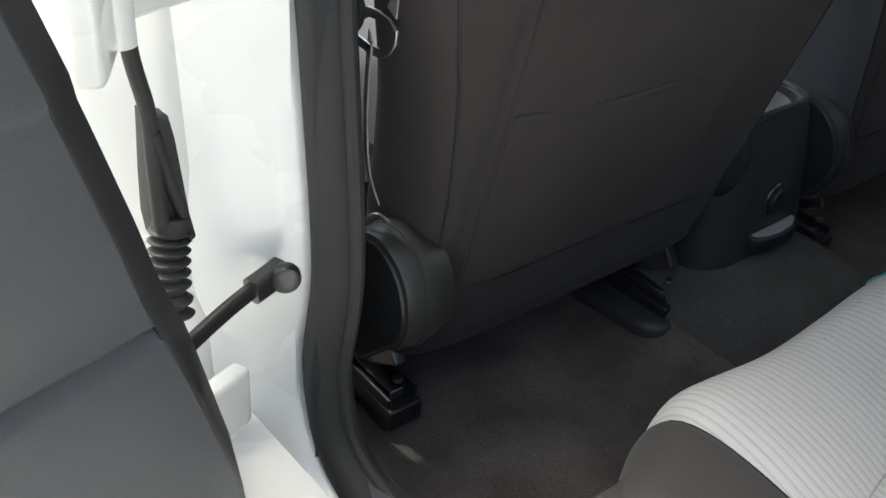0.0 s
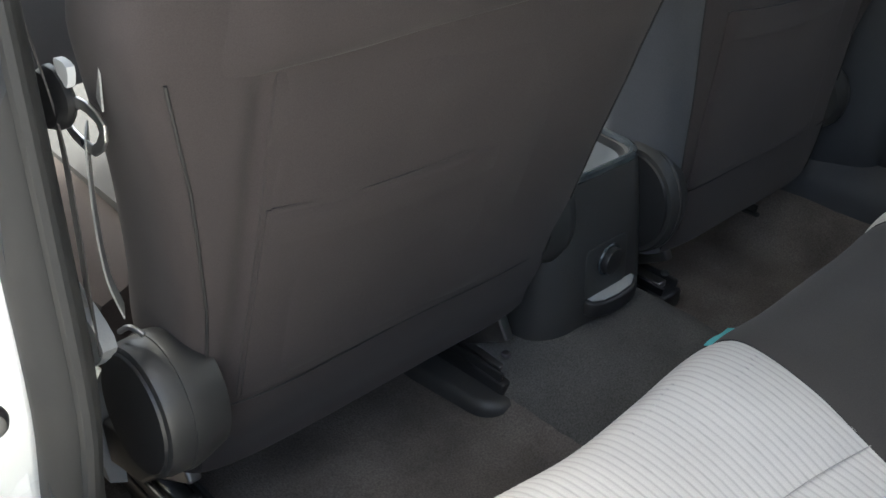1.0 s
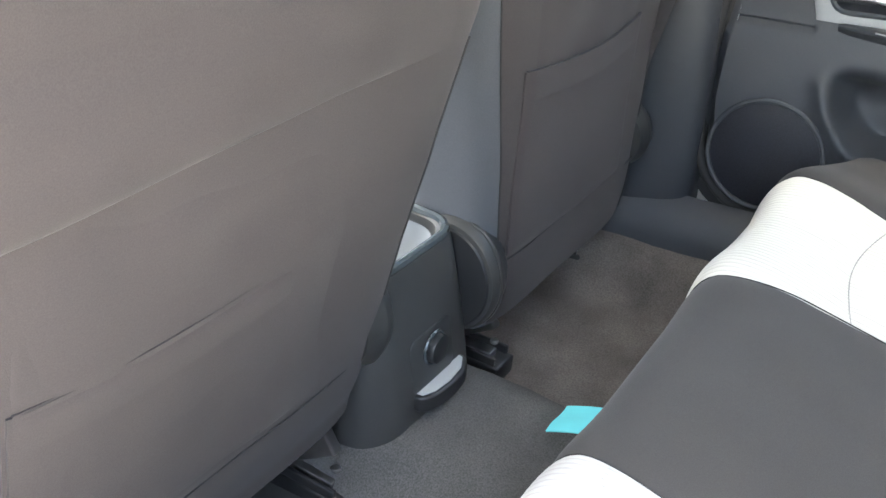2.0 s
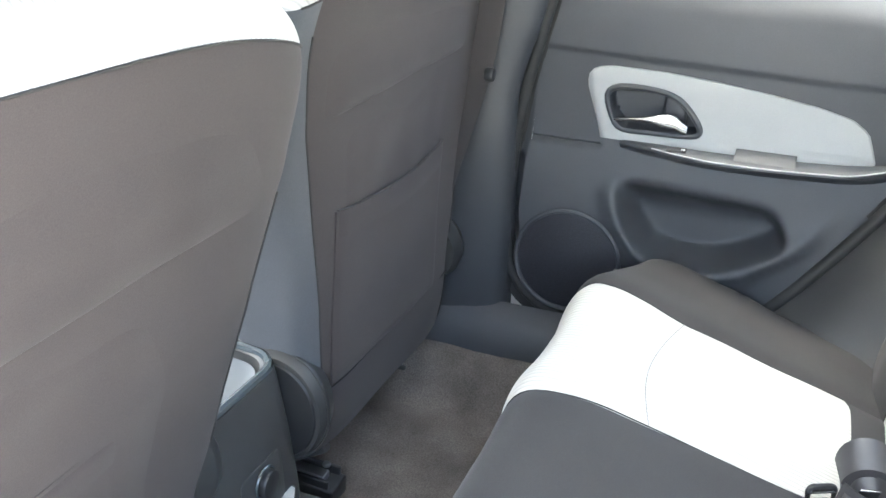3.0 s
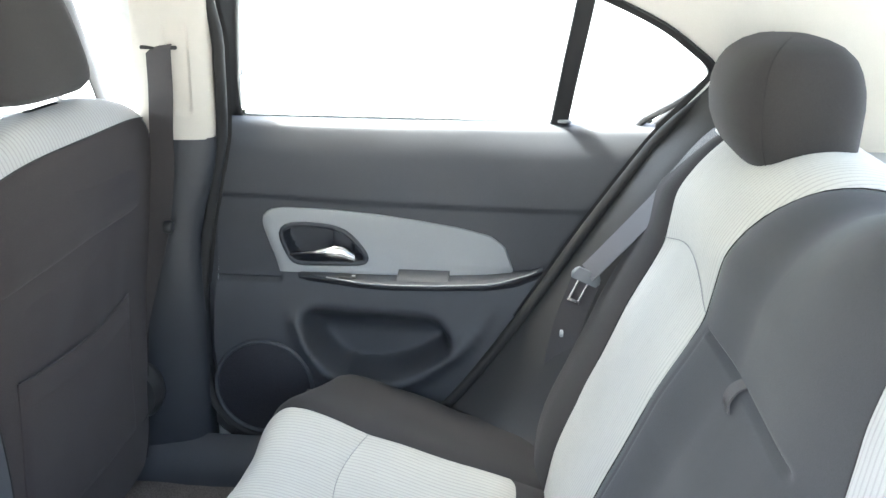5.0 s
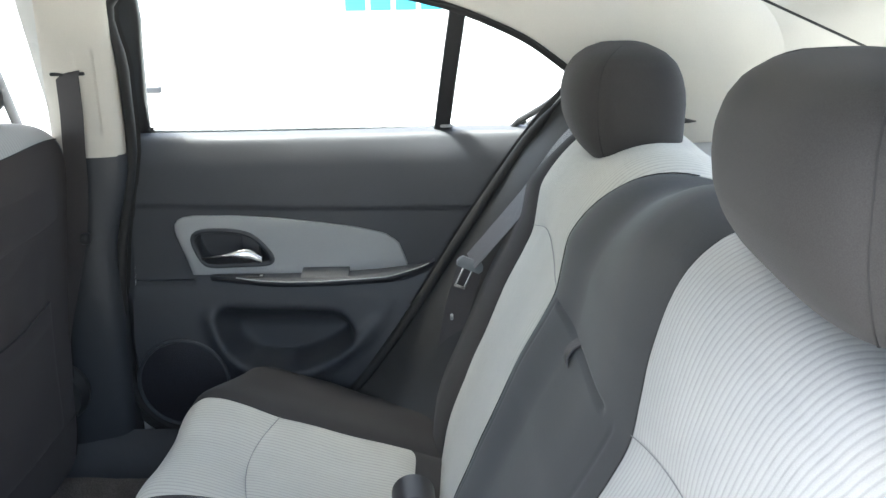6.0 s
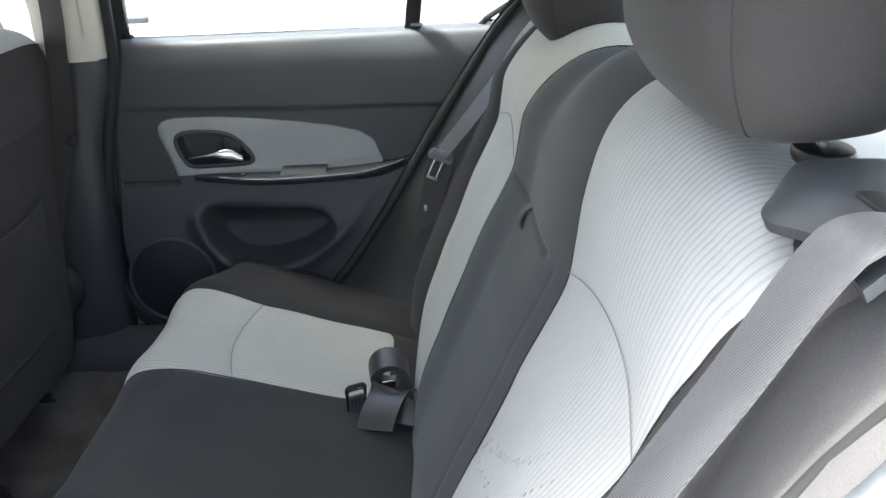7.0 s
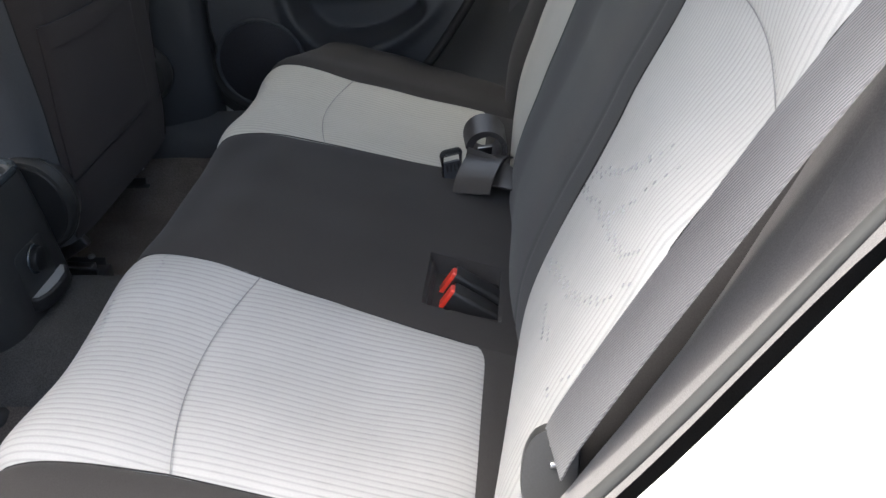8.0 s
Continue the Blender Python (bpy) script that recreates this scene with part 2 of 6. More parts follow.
def strap(pts, across, width, depth=0.0014):
    """A flat band along pts; across: the direction of its width, one vector or one a point."""
    p = [Vector(q) for q in pts]
    many = isinstance(across[0], (tuple, list, Vector))
    rings = []
    for i, c in enumerate(p):
        d = (p[min(i + 1, len(p) - 1)] - p[max(i - 1, 0)]).normalized()
        a = Vector(across[i] if many else across)
        a = (a - d * a.dot(d)).normalized()
        nn = a.cross(d).normalized()
        w = width / 2
        rings.append([tuple(c + a * x + nn * y) for x, y in ((-w, -depth / 2), (-w * 0.5, -depth / 2), (0, -depth / 2), (w * 0.5, -depth / 2), (w, -depth / 2), (w, depth / 2), (w * 0.5, depth / 2), (0, depth / 2), (-w * 0.5, depth / 2), (-w, depth / 2))])
    return loft(rings)


def box(size, at, rot=(0, 0, 0), bevel=0.004, seg=3):
    bm = bmesh.new()
    bmesh.ops.create_cube(bm, size=1.0)
    bmesh.ops.scale(bm, vec=size, verts=bm.verts)
    if bevel:
        bmesh.ops.bevel(bm, geom=bm.edges[:], offset=bevel, segments=seg, affect="EDGES", profile=0.5)
    bmesh.ops.transform(bm, matrix=pose(*at, *rot), verts=bm.verts)
    return bm


def disc(r, depth, at, axis="x", bevel=0.004, n=40, rot=None):
    """A round plate with rounded rims, its axis along x, y or z."""
    prof = [(0.0, 0.0), (r - bevel, 0.0), (r - bevel * 0.3, bevel * 0.3), (r, bevel), (r, depth - bevel), (r - bevel * 0.3, depth - bevel * 0.3), (r - bevel, depth), (0.0, depth)]
    rings = []
    for rad, h in prof:
        ring = []
        for i in range(n):
            a = 2 * math.pi * i / n
            u, v, w = max(rad, 1e-4) * math.cos(a), max(rad, 1e-4) * math.sin(a), h - depth / 2
            p = {"x": (w, u, v), "y": (v, w, u), "z": (u, v, w)}[axis]
            ring.append(Vector(p))
        rings.append(ring)
    m = (rot or Matrix.Identity(4))
    m = Matrix.Translation(at) @ m
    return loft([[tuple(m @ p) for p in r] for r in rings])


def resample(poly, n):
    """n points at even steps along a closed outline."""
    p = [Vector(q) for q in poly] + [Vector(poly[0])]
    acc = [0.0]
    for a, b in zip(p, p[1:]):
        acc.append(acc[-1] + (b - a).length)
    out = []
    for k in range(n):
        s = acc[-1] * k / n
        i = max(j for j in range(len(acc)) if acc[j] <= s + 1e-12)
        i = min(i, len(p) - 2)
        f = (s - acc[i]) / max(acc[i + 1] - acc[i], 1e-9)
        out.append(p[i].lerp(p[i + 1], f))
    return out


def round_poly(poly, n=6):
    """A closed outline smoothed through its points."""
    p = [Vector(q) for q in poly]
    out = []
    m = len(p)
    for i in range(m):
        a, b, c, d = p[i - 1], p[i], p[(i + 1) % m], p[(i + 2) % m]
        for k in range(n):
            s = k / n
            out.append(0.5 * (2 * b + (c - a) * s + (2 * a - 5 * b + 4 * c - d) * s * s + (3 * b - a - 3 * c + d) * s ** 3))
    return out


def inside_depth(poly, y, z):
    """Signed distance of (y, z) to an outline: positive inside."""
    best, ins = 1e9, False
    n = len(poly)
    for i in range(n):
        ay, az = poly[i]
        by, bz = poly[(i + 1) % n]
        dy, dz = by - ay, bz - az
        t = max(0.0, min(1.0, ((y - ay) * dy + (z - az) * dz) / (dy * dy + dz * dz + 1e-12)))
        best = min(best, math.hypot(y - ay - t * dy, z - az - t * dz))
        if (az > z) != (bz > z) and y < (by - ay) * (z - az) / (bz - az) + ay:
            ins = not ins
    return best if ins else -best


def ease(a, b, v):
    s = max(0.0, min(1.0, (v - a) / (b - a)))
    return s * s * (3 - 2 * s)


def moved(mesh, fn):
    return [tuple(fn(Vector(v))) for v in mesh[0]], mesh[1]


def mirrored(mesh):
    return [(-v[0], v[1], v[2]) for v in mesh[0]], [tuple(reversed(f)) for f in mesh[1]]


# ---- ground and car shell ----
g = part("ground", grid(lambda u, v: ((u - 0.5) * 400, (v - 0.5) * 400, 0.0), 8, 8), GROUND, None)
tagged(g, "pale sunlit concrete yard under the car", "ground", kind="structure")

DOOR_RIGHT = [(-0.207, 1.28), (-0.187, 1.15), (-0.166, 0.996), (-0.123, 0.787), (-0.11, 0.616), (-0.13, 0.50), (-0.21, 0.438), (-0.35, 0.43), (-0.47, 0.455),
              (-0.562, 0.537), (-0.675, 0.693), (-0.780, 0.859), (-0.893, 1.024), (-0.950, 1.098), (-0.960, 1.126), (-0.930, 1.156), (-0.85, 1.208), (-0.70, 1.264), (-0.45, 1.302)]
DOOR_LEFT = [(0.012, 1.28), (0.006, 1.15), (-0.006, 0.996), (-0.030, 0.787), (-0.043, 0.630), (-0.028, 0.50), (-0.090, 0.412), (-0.35, 0.40), (-0.53, 0.43),
             (-0.665, 0.537), (-0.808, 0.693), (-0.932, 0.859), (-1.050, 1.024), (-1.105, 1.12), (-1.110, 1.20), (-1.03, 1.275), (-0.90, 1.335), (-0.65, 1.37), (-0.2, 1.375)]


def side_x(z):
    """Half width of the cabin's side at a height."""
    return 0.70 - max(0.0, z - 1.0) * 0.38


def left_x(z):
    """Half width at the open door, a little nearer the middle below the belt line."""
    return 0.70 - max(0.0, z - 1.06) * 0.42 - 0.022 * (1 - ease(0.95, 1.05, z))


def loop3(loop, dx=0.0, out=0.0, side=1):
    """A door opening's outline in space on the right side, grown by out, moved outward by dx."""
    cy = sum(p[0] for p in loop) / len(loop)
    cz = sum(p[1] for p in loop) / len(loop)
    pts = round_poly([(y, z, 0) for y, z in loop], 5)
    res = []
    n = len(pts)
    for i, p in enumerate(pts):
        d = (pts[(i + 1) % n] - pts[i - 1]).normalized()
        nrm = Vector((d.y, -d.x, 0))
        if nrm.dot(p - Vector((cy, cz, 0))) < 0:
            nrm = -nrm
        q = p + nrm * out
        res.append(Vector(((side_x(p.y) if side > 0 else left_x(p.y)) + dx, q.x, q.y)))
    return res


shell = thing("car_body", (0, 0, 0.2), "white painted body shell of a parked saloon car", "car body", kind="structure")


def box_mesh(size, at):
    a, b, c = (v / 2 for v in size)
    x, y, z = at
    vs = [(x + i * a, y + j * b, z + k * c) for i in (-1, 1) for j in (-1, 1) for k in (-1, 1)]
    return vs, [(0, 1, 3, 2), (4, 6, 7, 5), (0, 4, 5, 1), (2, 3, 7, 6), (0, 2, 6, 4), (1, 5, 7, 3)]


def put(mesh, side):
    return mesh if side > 0 else mirrored(mesh)


for side, loop in ((1, DOOR_RIGHT), (-1, DOOR_LEFT)):
    inner, mid, edge = loop3(loop, 0.004, 0.014, side), loop3(loop, 0.045, 0.022, side), loop3(loop, 0.095, 0.055, side)
    last = loop3(loop, 0.125, 0.075, side)
    rings = [inner, mid, edge, last]
    part("door_jamb", put(loft([[tuple(p) for p in r] for r in rings], cap=False), side), PAINT, shell)
    # quarter panel behind the opening, wing skin down to the sill
    back = [p for p in last if p.y < -0.45 and p.z < 1.13]
    back.sort(key=lambda p: p.z)
    zs = [p.z for p in back]
    ys = [p.y for p in back]

    def skin(u, v, zs=zs, ys=ys):
        z = 0.25 + 0.83 * v
        y0 = float(np.interp(z, zs, ys))
        y = y0 + (-2.15 - y0) * u
        x = side_x(z) + 0.125 + 0.035 * math.sin(math.pi * min(u * 1.6, 1.0)) - 0.06 * u ** 3 - 0.03 * ease(0.95, 1.1, z)
        return (x, y, z)
    part("quarter_panel", put(thick(grid(skin, 24, 20), (-0.02, 0, 0)), side), PAINT, shell)
    part("sill_panel", put(loft([[(x, y, z) for x, z in ((0.665, 0.22), (0.80, 0.20), (0.835, 0.27), (0.835, 0.345), (0.80, 0.372), (0.70, 0.392), (0.665, 0.40))] for y in (-0.62, -0.3, 0.2, 1.35)]), side), PAINT, shell)
    part("side_wall", put(loft([[(x, y, z) for x, z in ((0.705, 0.25), (0.735, 0.25), (0.735, 0.415), (0.705, 0.415))] for y in (-0.62, 0.3, 1.4)]), side), PAINT, shell)
    part("sill_core", put(box_mesh((0.075, 0.55, 0.12), (0.775, -0.20, 0.415)), side), PAINT, shell)
    if side < 0:
        def flange(u, v):
            z = 0.40 + 0.66 * v
            return (0.725 + 0.125 * u - 0.02 * ease(0.85, 1.0, v), 0.014 + 0.020 * u - 0.012 * math.sin(math.pi * u) ** 2 + 0.010 * v, z)
        part("pillar_flange", put(thick(grid(flange, 12, 24), (0, 0.012, 0)), side), PAINT, shell, "white painted pillar flange behind the hinges")
    # rubber seal round the opening
    sl = loop3(loop, -0.006, 0.0, side)
    seal = []
    for i, p in enumerate(sl):
        d = (sl[(i + 1) % len(sl)] - sl[i - 1]).normalized()
        a = d.cross(Vector((1, 0, 0))).normalized()
        r = 0.0200 - 0.0155 * ease(-0.35, -0.60, p.y) if side < 0 else 0.0095 - 0.0075 * ease(1.02, 1.10, p.z) * ease(-0.5, -0.8, p.y)
        seal.append([tuple(p + a * (r * math.cos(q)) + Vector((1.2 * r * math.sin(q), 0, 0))) for q in (2 * math.pi * k / 14 for k in range(14))])
    part("door_seal", put(loft(seal + [seal[0]], cap=False), side), RUBBER, shell, "black rubber door seal")
    if side > 0:
        # the black flange is broad below and hidden by the pale trim above
        def flange_ring(d, o):
            wide, slim = loop3(loop, d, o, side), loop3(loop, d, min(o, 0.012), side)
            return [tuple(w.lerp(q, ease(1.03, 1.10, w.z))) for w, q in zip(wide, slim)]
        part("seal_flange", put(loft([flange_ring(d, o) for d, o in ((0.010, -0.011), (0.008, 0.034), (0.014, 0.034), (0.014, -0.011))], cap=False), side), RUBBER, shell, "black rubber flange behind the seal")
    if side > 0:
        part("seal_lip", put(tube(loop3(loop, 0.012, 0.012, side), 0.007, 8, up=(1, 0, 0), closed=True), side), RUBBER, shell)
    else:
        front = [p for p in loop3(loop, -0.010, -0.021, side) if p.y > -0.25 and p.z < 1.2]
        k = max(range(len(front)), key=lambda i: (front[i] - front[i - 1]).length)
        part("seal_lip", put(tube(front[k:] + front[:k], 0.0065, 8, up=(1, 0, 0)), side), RUBBER, shell, "raised inner lip of the rubber seal")

# floor with the tunnel down the middle
def floor_z(x, y):
    z = 0.30 + (0.088 - 0.035 * ease(-0.06, -0.28, y)) * math.exp(-((x - 0.04) / 0.15) ** 6)
    z += 0.06 * max(ease(0.58, 0.66, -x), 1.2 * ease(0.53, 0.62, x)) + 0.06 * ease(0.45, 0.9, y) * (1 - math.exp(-((x - 0.02) / 0.14) ** 4))
    z += 0.004 * noise.noise((x * 9, y * 9, 1.3)) + 0.002 * noise.noise((x * 31, y * 31, 4.1))
    return z


fl = part("floor", thick(grid(lambda u, v: ((u - 0.5) * 1.36, -0.95 + 2.2 * v, floor_z((u - 0.5) * 1.36, -0.95 + 2.2 * v)), 90, 130), (0, 0, -0.03)), CARPET, None)
tagged(fl, "dark brown worn carpet on the car floor with a low tunnel", "carpet floor", kind="structure")

tn = part("tunnel_carpet", thick(grid(lambda u, v: (-0.118 + 0.316 * u, -0.32 + 0.80 * v, floor_z(-0.118 + 0.316 * u, -0.32 + 0.80 * v) + 0.004 * math.sin(math.pi * min(1, max(0, u))) ** 0.3), 50, 60), (0, 0, -0.01)), TUNNEL, None)
tagged(tn, "grey carpet moulded over the floor tunnel", "carpet", kind="structure")

# sill trims along the door openings, inside
for side in (1, -1):
    sec = [(0.622, 0.305), (0.626, 0.385), (0.634, 0.415), (0.650, 0.440), (0.672, 0.452), (0.690, 0.440), (0.694, 0.40), (0.66, 0.38)]
    st = part("sill_trim", put(loft([[(x - (0.03 if y < -0.45 else 0), y, z - (0.02 if side < 0 else 0)) for x, z in sec] for y in (-0.56, -0.45, -0.3, -0.12, 0.06, 0.5, 1.2)]), side), PLASTIC, None)
    tagged(st, "dark plastic sill trim along the door opening", "sill trim", kind="structure")

# pillars between the doors
def b_pillar(side):
    yr = (-0.125 if side > 0 else -0.045)
    yf = yr + 0.20
    p = thing("b_pillar", (side * 0.7, yr + 0.08, 0.42), "body pillar with dark lower trim and pale upper trim", "door pillar", kind="structure")
    # trims inside: lower dark, upper pale
    def lower(u, v):
        z = 0.40 + 0.596 * v
        a = math.pi * u
        w = 0.20 + 0.05 * (1 - v) ** 2 + 0.10 * (1 - ease(0, 0.16, v))
        w += 0.04 * ease(0.80, 0.99, z) if side > 0 else 0.0
        y = yr + 0.004 - (0.040 * ease(0.80, 0.99, z) if side > 0 else 0.0) + w * 0.5 * (1 - math.cos(a))
        x = (side_x(z) - (0.022 if side < 0 else 0.0)) - 0.004 - (0.040 if side > 0 else 0.010 + 0.036 * ease(0.35, 0.75, u)) * math.sin(a) ** 0.55 - 0.012 * (1 - v) * math.sin(a) ** 0.55
        return (x, y, z)
    part("lower_trim", put(thick(grid(lower, 30, 40), (0.02, 0, 0)), side), PILLAR, p, "dark blue-grey plastic pillar trim")
    def upper(u, v):
        z = 0.994 + 0.37 * v
        a = math.pi * u
        w = 0.130 - 0.012 * v if side > 0 else 0.185 - 0.03 * v
        y = yr + 0.008 - (0.040 + 0.026 * v if side > 0 else 0.0) + w * 0.5 * (1 - math.cos(a)) - 0.02 * v
        x = (side_x(z) - (0.022 if side < 0 else 0.0)) - 0.002 - 0.040 * math.sin(a) ** 0.55
        # shallow slot for the belt
        if 0.10 < v < 0.55 and 0.30 < u < 0.52:
            x += 0.006 * ease(0.30, 0.34, u) * (1 - ease(0.48, 0.52, u)) * ease(0.10, 0.15, v) * (1 - ease(0.50, 0.55, v))
        return (x, y, z)
    part("upper_trim", put(thick(grid(upper, 60, 50), (0.02, 0, 0)), side), BEIGE, p, "pale beige plastic pillar trim")
    # outer painted post
    sec = [(0.0, 0.0), (0.095, 0.05), (0.11, 0.13), (0.095, 0.20), (0.0, 0.20)]
    part("outer_post", put(loft([[((side_x(z) - (0.022 if side < 0 else 0.0)) + 0.02 + x * 0.9, yr + (0.0 if side > 0 and z > 0.99 else 0.03) + y * (0.5 if side > 0 and z > 0.99 else 0.75), z) for x, y in sec] for z in (0.36, 0.6, 0.9, 1.0, 1.15, 1.34)]), side), PAINT, p, "white painted steel pillar")
    return p


for side in (1, -1):
    b_pillar(side)

# roof, lining and rear pillars
def roof_z(x, y):
    return 1.388 + 0.045 * (1 - (x / 0.58) ** 2) - 0.05 * ease(-0.7, -1.15, y) - 0.02 * ease(0.2, 0.6, y)


hl = part("ceiling", grid(lambda u, v: ((u - 0.5) * 1.16, -1.12 + 1.75 * v, roof_z((u - 0.5) * 1.16, -1.12 + 1.75 * v)), 30, 40), LINING, None)
tagged(hl, "pale grey cloth headliner under the roof", "headliner", kind="structure")
part("roof_panel", thick(grid(lambda u, v: ((u - 0.5) * 1.30, -1.16 + 1.83 * v, roof_z((u - 0.5) * 1.14, -1.14 + 1.79 * v) + 0.035 - 0.03 * abs(2 * u - 1) ** 6), 24, 24), (0, 0, 0.012)), PAINT, shell)


def strip(a, b, n=24):
    """A sheet between two lines in space."""
    pa, pb = smooth_line(a, 8), smooth_line(b, 8)
    def at(line, u):
        k = u * (len(line) - 1)
        i = min(int(k), len(line) - 2)
        return line[i].lerp(line[i + 1], k - i)
    return grid(lambda u, v: tuple(at(pa, u).lerp(at(pb, u), v) + Vector((0, 0, 0))), n, 10)


for side, loop in ((1, DOOR_RIGHT), (-1, DOOR_LEFT)):
    # pale trim over the rear pillar and the roof rail
    lo = [Vector(((side_x(z) if side > 0 else left_x(z)), y, z)) for y, z in loop[(12 if side > 0 else 13):]] + [Vector((side_x(loop[0][1] + 0.05), loop[0][0] + 0.08, loop[0][1] + 0.06))]
    hi = [Vector((0.615, -1.22, 0.985 if side > 0 else 1.05)), Vector((0.61, -1.27, 1.08)), Vector((0.60, -1.30, 1.17)), Vector((0.585, -1.22, 1.27)), Vector((0.575, -1.0, 1.335)), Vector((0.572, -0.5, 1.39)), Vector((0.572, -0.2, 1.39)), Vector((0.572, 0.02, 1.38))]
    rail = part("roof_rail_trim", put(thick(strip([tuple(p) for p in lo], [tuple(p) for p in hi], 48), (0.012, 0, 0.006)), side), BEIGE, None)
    tagged(rail, "pale beige trim over the roof rail and rear pillar", "pillar trim", kind="structure")
    # rear pillar back to the rear window
    cp = part("rear_pillar_trim", put(thick(strip([(0.615, -1.22, 0.98), (0.61, -1.27, 1.08), (0.60, -1.30, 1.17), (0.585, -1.22, 1.27), (0.575, -1.0, 1.335)],
                                                  [(0.56, -1.80, 0.98), (0.54, -1.62, 1.08), (0.535, -1.46, 1.17), (0.53, -1.30, 1.26), (0.53, -1.13, 1.335)], 24), (0.012, 0, 0.006)), side), BEIGE, None)
    tagged(cp, "pale beige rear pillar trim beside the rear window", "pillar trim", kind="structure")
    # lower side trim between door and backrest
    lo = [((side_x(z) if side > 0 else left_x(z)) - 0.002, y, z) for y, z in loop[8:14]]
    hi = [(0.585, -0.66, 0.47), (0.585, -0.77, 0.545), (0.585, -0.84, 0.70), (0.585, -0.92, 0.86), (0.585, -1.00, 1.02), (0.60, -1.16, 1.05)]
    ft = strip(lo, hi, 40)
    if side < 0:
        ft = strip(lo, [(0.590, y - 0.005, z) for x, y, z in hi[:5]] + [(0.60, -1.10, 1.06)], 40)
        ft = moved(ft, lambda p: p + Vector((0, 0.010 * math.sin(math.pi * ease(0.58, 0.68, p.x)), 0)))
    ft = moved(ft, lambda p: p + Vector((-0.012 * math.sin(math.pi * ease(0.0, 1.0, (0.70 - p.x) / 0.10)), 0, 0)))
    q = part("side_trim", put(thick(ft, (0.012, -0.004, 0)), side), CONSOLE if side > 0 else SIDE_SKYLIT, None)
    tagged(q, "dark blue-grey plastic trim between door opening and rear seat" if side > 0 else "dark cloth side bolster, coloured lighter as if skylit, between rear seat and door opening", "side trim", kind="structure")
    part("wheel_housing", put(grid(lambda u, v: (0.735 - 0.06 * u, -1.10 - 0.75 * u, 0.40 + 0.60 * v), 6, 6), side), PLASTIC, shell)

# rear shelf, bulkhead behind the seat, rear window
sh = part("rear_shelf", thick(grid(lambda u, v: ((u - 0.5) * 1.24, -1.08 - 0.75 * v, 1.005 + 0.012 * math.sin(math.pi * v) + 0.004 * noise.noise((u * 5, v * 5, 0))), 30, 20), (0, 0, -0.02)), TRIM_GREY, None)
tagged(sh, "grey cloth-covered rear parcel shelf", "parcel shelf", kind="structure")
bk = part("wall_rear", box((1.30, 0.03, 0.75), (0, -1.16, 0.62), (18, 0, 0), 0.005), PLASTIC_BLACK, None)
tagged(bk, "black panel behind the rear backrest", "bulkhead", kind="structure")
rw = thing("rear_window", (0, -1.5, 1.0), "sloping rear window with a black border", "car window", kind="structure")
def rwin(u, v):
    return ((u - 0.5) * (1.10 - 0.04 * v), -1.83 + 0.70 * v, 0.985 + 0.315 * v + 0.02 * math.sin(math.pi * u))
part("pane", grid(rwin, 12, 8), GLASS, rw).visible_shadow = False
bord = [Vector(rwin(u, v)) + Vector((0, 0, 0.004)) for u, v in [(k / 12, 0) for k in range(12)] + [(1, k / 8) for k in range(8)] + [(1 - k / 12, 1) for k in range(12)] + [(0, 1 - k / 8) for k in range(8)]]
part("border", tube(bord, 0.014, 6, closed=True, squash=0.4), RUBBER, rw)
part("boot_lid", thick(grid(lambda u, v: ((u - 0.5) * 1.36, -1.86 - 0.45 * v, 0.985 - 0.03 * v), 8, 6), (0, 0, -0.02)), PAINT, shell)
part("tail_panel", box((1.46, 0.05, 0.75), (0, -2.28, 0.60), (0, 0, 0), 0.02), PAINT, shell)

# front end: bulkhead, dashboard, screen, screen pillars
fw = part("wall_front", box((1.40, 0.04, 0.75), (0, 1.45, 0.62), (0, 0, 0), 0.005), PLASTIC_BLACK, None)
tagged(fw, "black bulkhead ahead of the dashboard", "bulkhead", kind="structure")
part("bonnet", thick(grid(lambda u, v: ((u - 0.5) * 1.5, 1.42 + 0.95 * v, 0.99 - 0.14 * v ** 2 - 0.05 * abs(2 * u - 1) ** 4), 16, 12), (0, 0, -0.02)), PAINT, shell)
dash = thing("dashboard", (0, 1.1, 0.5), "dark blue-grey plastic dashboard under the windscreen", "dashboard", kind="structure")
sec = [(0.78, 0.52), (0.80, 0.70), (0.83, 0.84), (0.90, 0.905), (1.05, 0.93), (1.30, 0.95), (1.42, 0.95), (1.42, 0.5)]
part("dash_top", loft([[(x, y + 0.05 * (x / 0.7) ** 2, z - 0.02 * abs(x / 0.7) ** 3) for y, z in sec] for x in (-0.70, -0.5, -0.25, 0, 0.25, 0.5, 0.70)]), PLASTIC, dash)
ws = thing("windscreen", (0, 1.2, 0.95), "large sloping clear windscreen", "car window", kind="structure")
part("pane", grid(lambda u, v: ((u - 0.5) * (1.30 - 0.18 * v), 1.40 - 0.77 * v, 0.97 + 0.39 * v + 0.03 * math.sin(math.pi * u)), 10, 8), GLASS, ws).visible_shadow = False
for side in (1, -1):
    part("screen_pillar", put(sweep(smooth_line([(0.70, 1.42, 0.95), (0.655, 1.02, 1.17), (0.60, 0.66, 1.345)], 6), round_rect(0.07, 0.05, 0.015)), side), BEIGE, shell)

